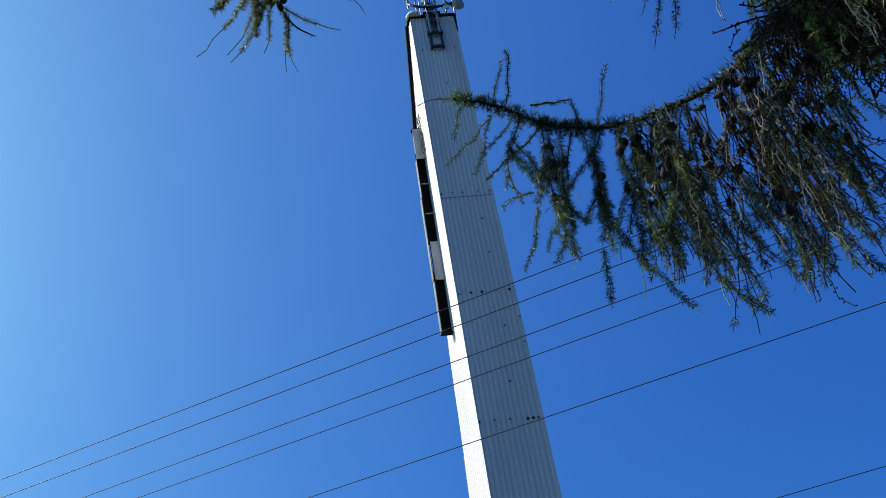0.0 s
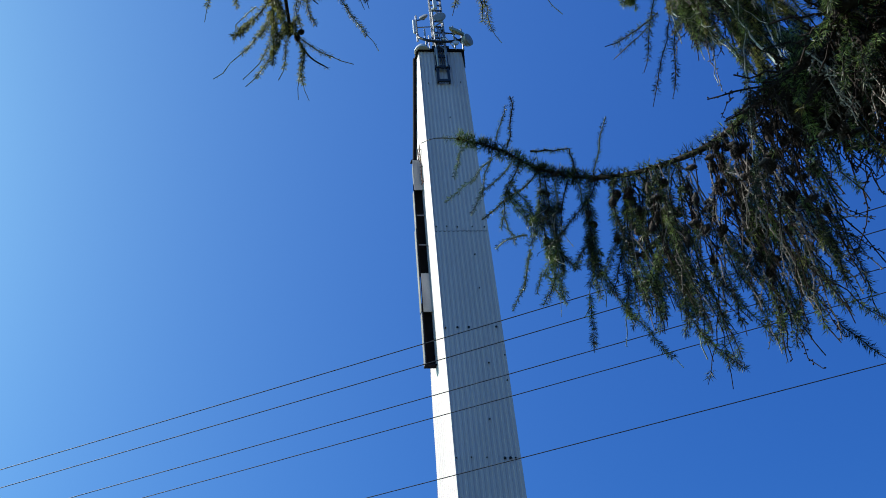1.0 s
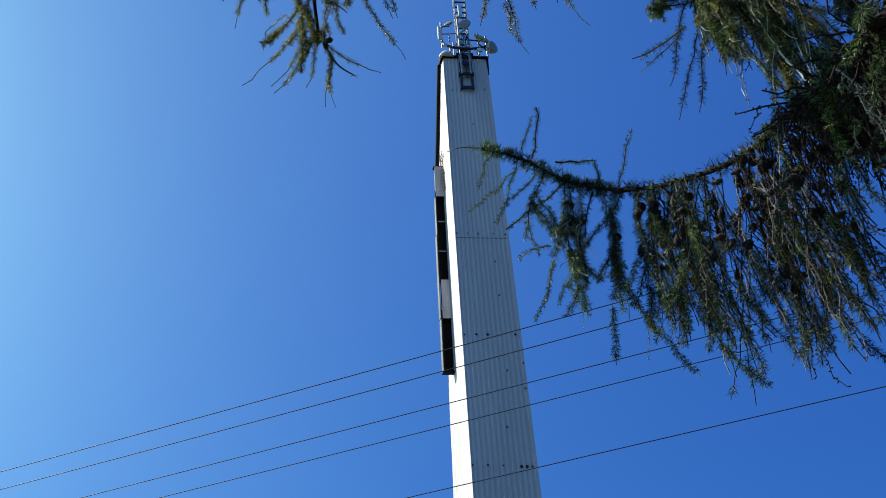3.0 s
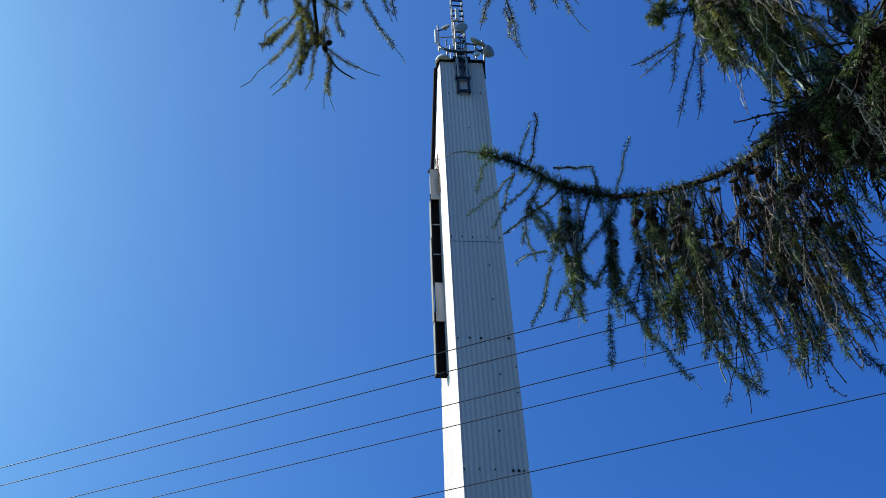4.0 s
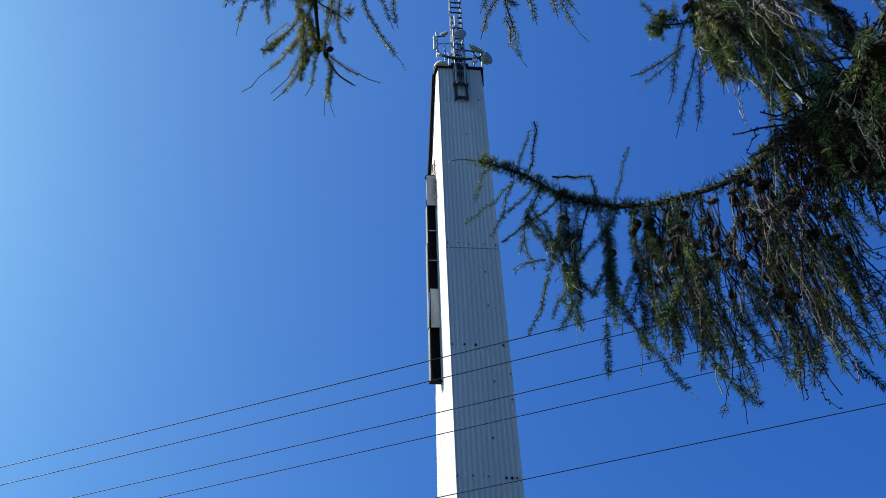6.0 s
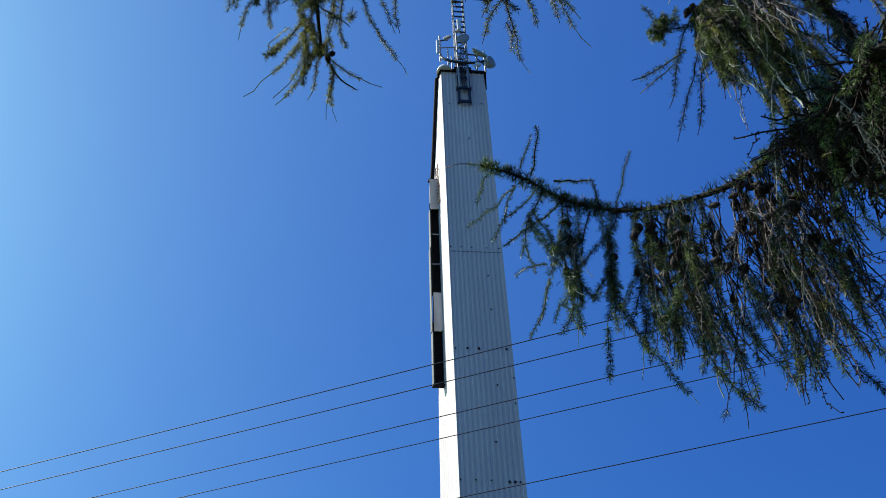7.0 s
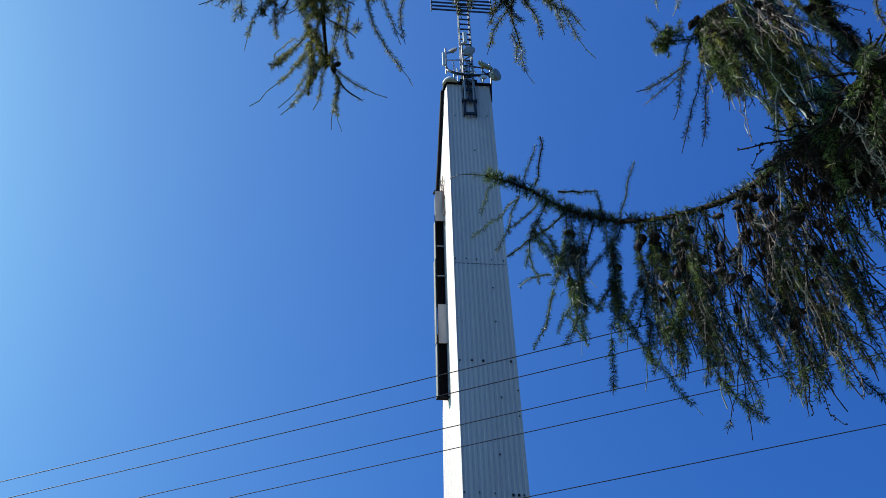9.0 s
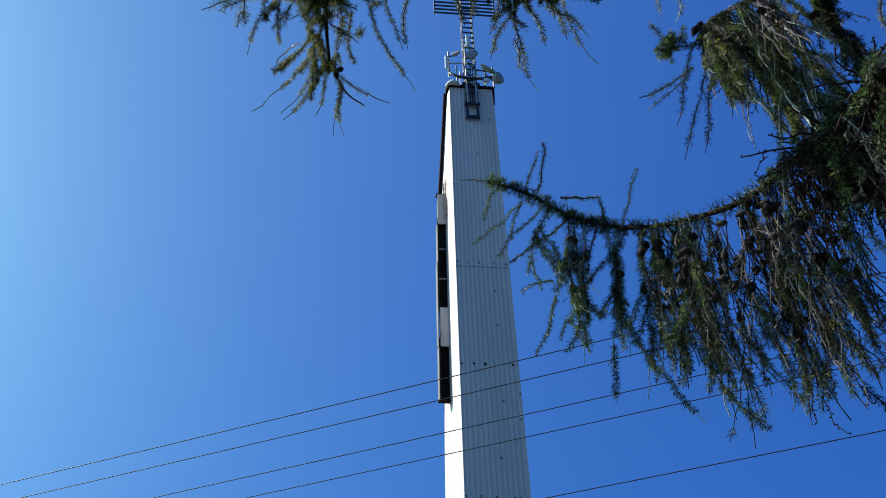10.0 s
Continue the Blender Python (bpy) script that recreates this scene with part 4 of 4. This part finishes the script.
def shaded_branch():
    """Dense shaded growth close to the trunk, and a spray behind it."""
    ob, pts = limb([(0.920, 0.859, 2.816), (0.909, 1.014, 2.925), (0.910, 1.142, 3.039), (0.884, 1.238, 3.119), (0.871, 1.334, 3.189)], 0.026, 0.005, 40)
    s = Spray(37)
    rng = s.rng
    # inner growth left bare and dark to stand for deep shade, few needles
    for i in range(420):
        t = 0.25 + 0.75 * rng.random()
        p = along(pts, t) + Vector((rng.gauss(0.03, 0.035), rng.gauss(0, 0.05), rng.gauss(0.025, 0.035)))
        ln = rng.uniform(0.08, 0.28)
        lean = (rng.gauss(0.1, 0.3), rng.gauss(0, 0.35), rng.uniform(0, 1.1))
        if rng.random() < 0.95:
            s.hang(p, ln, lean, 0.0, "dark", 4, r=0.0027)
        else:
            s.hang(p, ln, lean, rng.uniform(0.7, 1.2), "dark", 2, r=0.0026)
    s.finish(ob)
    ob, pts = limb([(1.000, 0.703, 3.055), (1.064, 0.872, 3.443), (1.091, 1.114, 3.804), (1.076, 1.294, 3.962), (1.131, 1.398, 3.901), (1.233, 1.493, 3.759)], 0.02, 0.003, 50)
    s = Spray(41)
    rng = s.rng
    for i in range(60):
        t = 0.62 + 0.38 * rng.random()
        p = along(pts, t) 
        s.hang(p, rng.uniform(0.06, 0.17), (rng.gauss(0.25, 0.2), rng.gauss(0, 0.2), 0.2), rng.uniform(0.8, 1.3), "dark", 1)
    s.twig((1.21, 1.46, 3.79), (1.45, 1.50, 3.925), 0.25, bow=0.0, r=0.0026, tone="dark")
    s.finish(ob)
    # a sunlit spray beyond it
    ob, pts = limb([(1.30, 0.65, 3.45), (1.40, 1.10, 3.80), (1.43, 1.40, 4.02), (1.42, 1.52, 3.96)], 0.014, 0.003, 30)
    s = Spray(43, NEEDLES_GOLD)
    rng = s.rng
    for i in range(46):
        p = along(pts, rng.uniform(0.72, 1.0)) + Vector((rng.gauss(0, 0.025), rng.gauss(0, 0.03), 0))
        s.hang(p, rng.uniform(0.08, 0.26), (rng.gauss(-0.12, 0.12), rng.gauss(0, 0.15), 0), rng.uniform(0.9, 1.2), "dark", 1, bare_end=0.0)
    s.finish(ob)


shaded_branch()


def left_branch():
    """The bough overhead whose end hangs into the open sky."""
    ob, pts = limb([(1.2, 0.35, 5.35), (0.5, 0.75, 5.25), (-0.05, 1.15, 5.0), (-0.384, 1.309, 4.328), (-0.377, 1.484, 4.249), (-0.375, 1.647, 4.164), (-0.366, 1.700, 4.142), (-0.323, 1.785, 4.114), (-0.267, 1.835, 4.109)], 0.017, 0.0018, 60)
    s = Spray(53, NEEDLES_GOLD)
    rng = s.rng
    s.needles(pts, 0.003, 9, 0.017, 0.45, 0.66, 0.010, 0.002)
    s.needles(pts, 0.009, 5, 0.012, 0.66, 1.0, 0.004, 0.002)
    for a, b, leaf, bare in (((-0.554, 1.422, 4.183), (-0.632, 1.592, 4.063), 1.1, 0.2), ((-0.495, 1.423, 4.217), (-0.522, 1.580, 4.096), 1.2, 0.05), ((-0.472, 1.600, 4.153), (-0.556, 1.688, 4.078), 0.25, 0.1),
                             ((-0.400, 1.601, 4.165), (-0.623, 1.742, 3.961), 1.1, 0.38), ((-0.398, 1.632, 4.145), (-0.529, 1.758, 3.973), 1.0, 0.35), ((-0.387, 1.677, 4.130), (-0.524, 1.790, 3.975), 1.3, 0.2),
                             ((-0.381, 1.694, 4.120), (-0.424, 1.799, 4.001), 1.0, 0.25), ((-0.354, 1.723, 4.128), (-0.376, 1.866, 3.983), 1.1, 0.3), ((-0.340, 1.739, 4.119), (-0.336, 1.870, 3.986), 1.1, 0.3),
                             ((-0.357, 1.709, 4.138), (-0.177, 1.828, 4.098), 0.7, 0.35), ((-0.233, 1.546, 4.277), (-0.081, 1.783, 4.110), 1.1, 0.2), ((-0.180, 1.517, 4.297), (-0.122, 1.668, 4.186), 0.9, 0.2), ((-0.088, 1.490, 4.317), (-0.113, 1.665, 4.189), 1.0, 0.1),
                             ((-0.294, 1.558, 4.264), (-0.292, 1.697, 4.154), 1.3, 0.05), ((-0.320, 1.572, 4.253), (-0.338, 1.709, 4.140), 1.1, 0.1)):
        q = s.twig(a, b, leaf, bow=0.03, r=0.0024, bare_end=bare, tone="tip" if leaf < 0.5 else "dark", gap=0.0019, length=0.0155)
    # unseen stretch over the camera, filled with twigs to shade what lies behind it
    for i in range(190):
        p = along(pts, rng.uniform(0.1, 0.42))
        s.hang(p, rng.uniform(0.12, 0.36), (rng.gauss(0, 0.4), rng.gauss(0, 0.4), 0.3), 1.0, "dark", 2, gap=0.006, length=0.022)
    # an unseen thick tuft where it turns down, added to block the sun
    for i in range(300):
        p = along(pts, rng.uniform(0.36, 0.60)) + Vector((rng.gauss(0, 0.10), rng.gauss(-0.06, 0.08), rng.gauss(0.10, 0.08)))
        s.hang(p, rng.uniform(0.08, 0.2), (rng.gauss(0, 0.5), rng.gauss(0, 0.5), rng.uniform(0.3, 1.2)), 1.0, "dark", 2, gap=0.005, count=7, length=0.026)
    for i in range(30):
        p = along(pts, rng.uniform(0.42, 0.66)) + Vector((rng.gauss(-0.01, 0.05), rng.gauss(0, 0.03), 0))
        s.hang(p, rng.uniform(0.10, 0.24), (rng.gauss(-0.06, 0.22), rng.gauss(0.05, 0.2), 0.05), 1.2, "dark", 1, bare_end=rng.choice((0.0, 0.0, 0.3)))
    for t in (0.74, 0.755, 0.77, 0.72, 0.79):
        s.cones.append((along(pts, t) + Vector((rng.gauss(0, 0.012), rng.gauss(0, 0.012), -0.012)), rng.random()))
    s.finish(ob)


left_branch()


def middle_branch():
    ob, pts = limb([(1.3, 0.45, 5.0), (0.85, 0.85, 4.85), (0.416, 1.231, 4.193), (0.286, 1.390, 4.186), (0.241, 1.504, 4.126), (0.267, 1.598, 4.065)], 0.011, 0.0018, 50)
    s = Spray(61, NEEDLES_GOLD)
    rng = s.rng
    s.needles(pts, 0.003, 9, 0.016, 0.5, 1.0, 0.007, 0.002)
    for a, b, leaf, bare in (((0.265, 1.595, 4.067), (0.312, 1.700, 3.990), 0.8, 0.35), ((0.250, 1.481, 4.139), (0.157, 1.627, 4.056), 1.1, 0.15), ((0.277, 1.436, 4.162), (0.346, 1.575, 4.046), 1.1, 0.1), ((0.319, 1.410, 4.149), (0.407, 1.552, 4.039), 1.0, 0.1), ((0.379, 1.418, 4.124), (0.495, 1.597, 3.969), 0.8, 0.3),
                             ((0.337, 1.469, 4.113), (0.465, 1.524, 4.023), 1.0, 0.2), ((0.240, 1.572, 4.085), (0.263, 1.658, 4.026), 0.9, 0.1), ((0.055, 1.390, 4.235), (0.079, 1.550, 4.132), 1.3, 0.1), ((0.113, 1.391, 4.233), (0.113, 1.530, 4.143), 1.2, 0.1),
                             ((0.198, 1.396, 4.202), (0.163, 1.560, 4.110), 1.1, 0.1), ((0.694, 1.406, 4.157), (0.712, 1.512, 4.091), 0.5, 0.2), ((0.745, 1.402, 4.146), (0.754, 1.519, 4.075), 0.5, 0.2)):
        s.twig(a, b, leaf, bow=0.05, bare_end=bare)
    # unseen twigs added on the hidden stretch to shade the growth below
    for i in range(80):
        p = along(pts, rng.uniform(0.08, 0.42))
        s.hang(p, rng.uniform(0.1, 0.26), (rng.gauss(0, 0.3), rng.gauss(0, 0.3), 0.2), 1.0, "dark", 2, gap=0.008, length=0.02)
    for i in range(58):
        p = along(pts, rng.uniform(0.46, 0.72)) + Vector((rng.gauss(0.02, 0.05), 0, 0))
        s.hang(p, rng.uniform(0.08, 0.24), (rng.gauss(0.12, 0.3), rng.gauss(0, 0.2), 0.1), 1.1, "dark", 1, bare_end=rng.choice((0.0, 0.25)))
    s.finish(ob)


middle_branch()


def crown():
    """The unseen rest of the crown, above and behind, added partly for shade."""
    rng = random.Random(77)
    for i in range(16):
        z = 5.6 + i * 0.5
        a = -1.3 + 1.9 * math.sin(i * 2.4)
        reach = 2.4 * (1 - (z - 5) / 10.5)
        c = Vector((TRUNK.x, TRUNK.y, z))
        d = Vector((math.cos(a), math.sin(a), 0))
        ob, pts = limb([c + d * 0.4 * reach + Vector((0, 0, 0.05)), c + d * 0.75 * reach - Vector((0, 0, 0.05)), c + d * reach + Vector((0, 0, 0.08))], 0.022, 0.004, 16)
        s = Spray(100 + i)
        s.needles(pts, 0.02, 8, 0.03, 0.3, 1.0, 0.012, 0.004)
        for k in range(26):
            p = along(pts, 0.2 + 0.8 * s.rng.random())
            s.hang(p, s.rng.uniform(0.2, 0.5), (s.rng.gauss(0, 0.2), s.rng.gauss(0, 0.2), 0), 0.7, "dark", 1, gap=0.016, count=9, length=0.03)
        s.finish(ob)
    # unseen lower boughs on the side away from the tower, added against sky light
    for i in range(14):
        z = 3.1 + i * 0.22
        a = math.pi * (1.06 + 0.62 * ((i * 0.381) % 1.0))
        reach = 2.9 - 0.25 * (z - 3.1)
        c = Vector((TRUNK.x, TRUNK.y, z))
        d = Vector((math.cos(a), math.sin(a), 0))
        ob, pts = limb([c + d * 0.4 * reach + Vector((0, 0, 0.10)), c + d * 0.75 * reach, c + d * reach + Vector((0, 0, 0.05))], 0.026, 0.004, 16)
        s = Spray(200 + i)
        for k in range(60):
            p = along(pts, 0.15 + 0.85 * s.rng.random()) + d.cross(Vector((0, 0, 1))) * s.rng.gauss(0, 0.16)
            s.hang(p, s.rng.uniform(0.2, 0.5), (s.rng.gauss(0, 0.3), s.rng.gauss(0, 0.3), 0.2), 0.7, "dark", 1, gap=0.012, count=10, length=0.034)
        s.finish(ob)


crown()
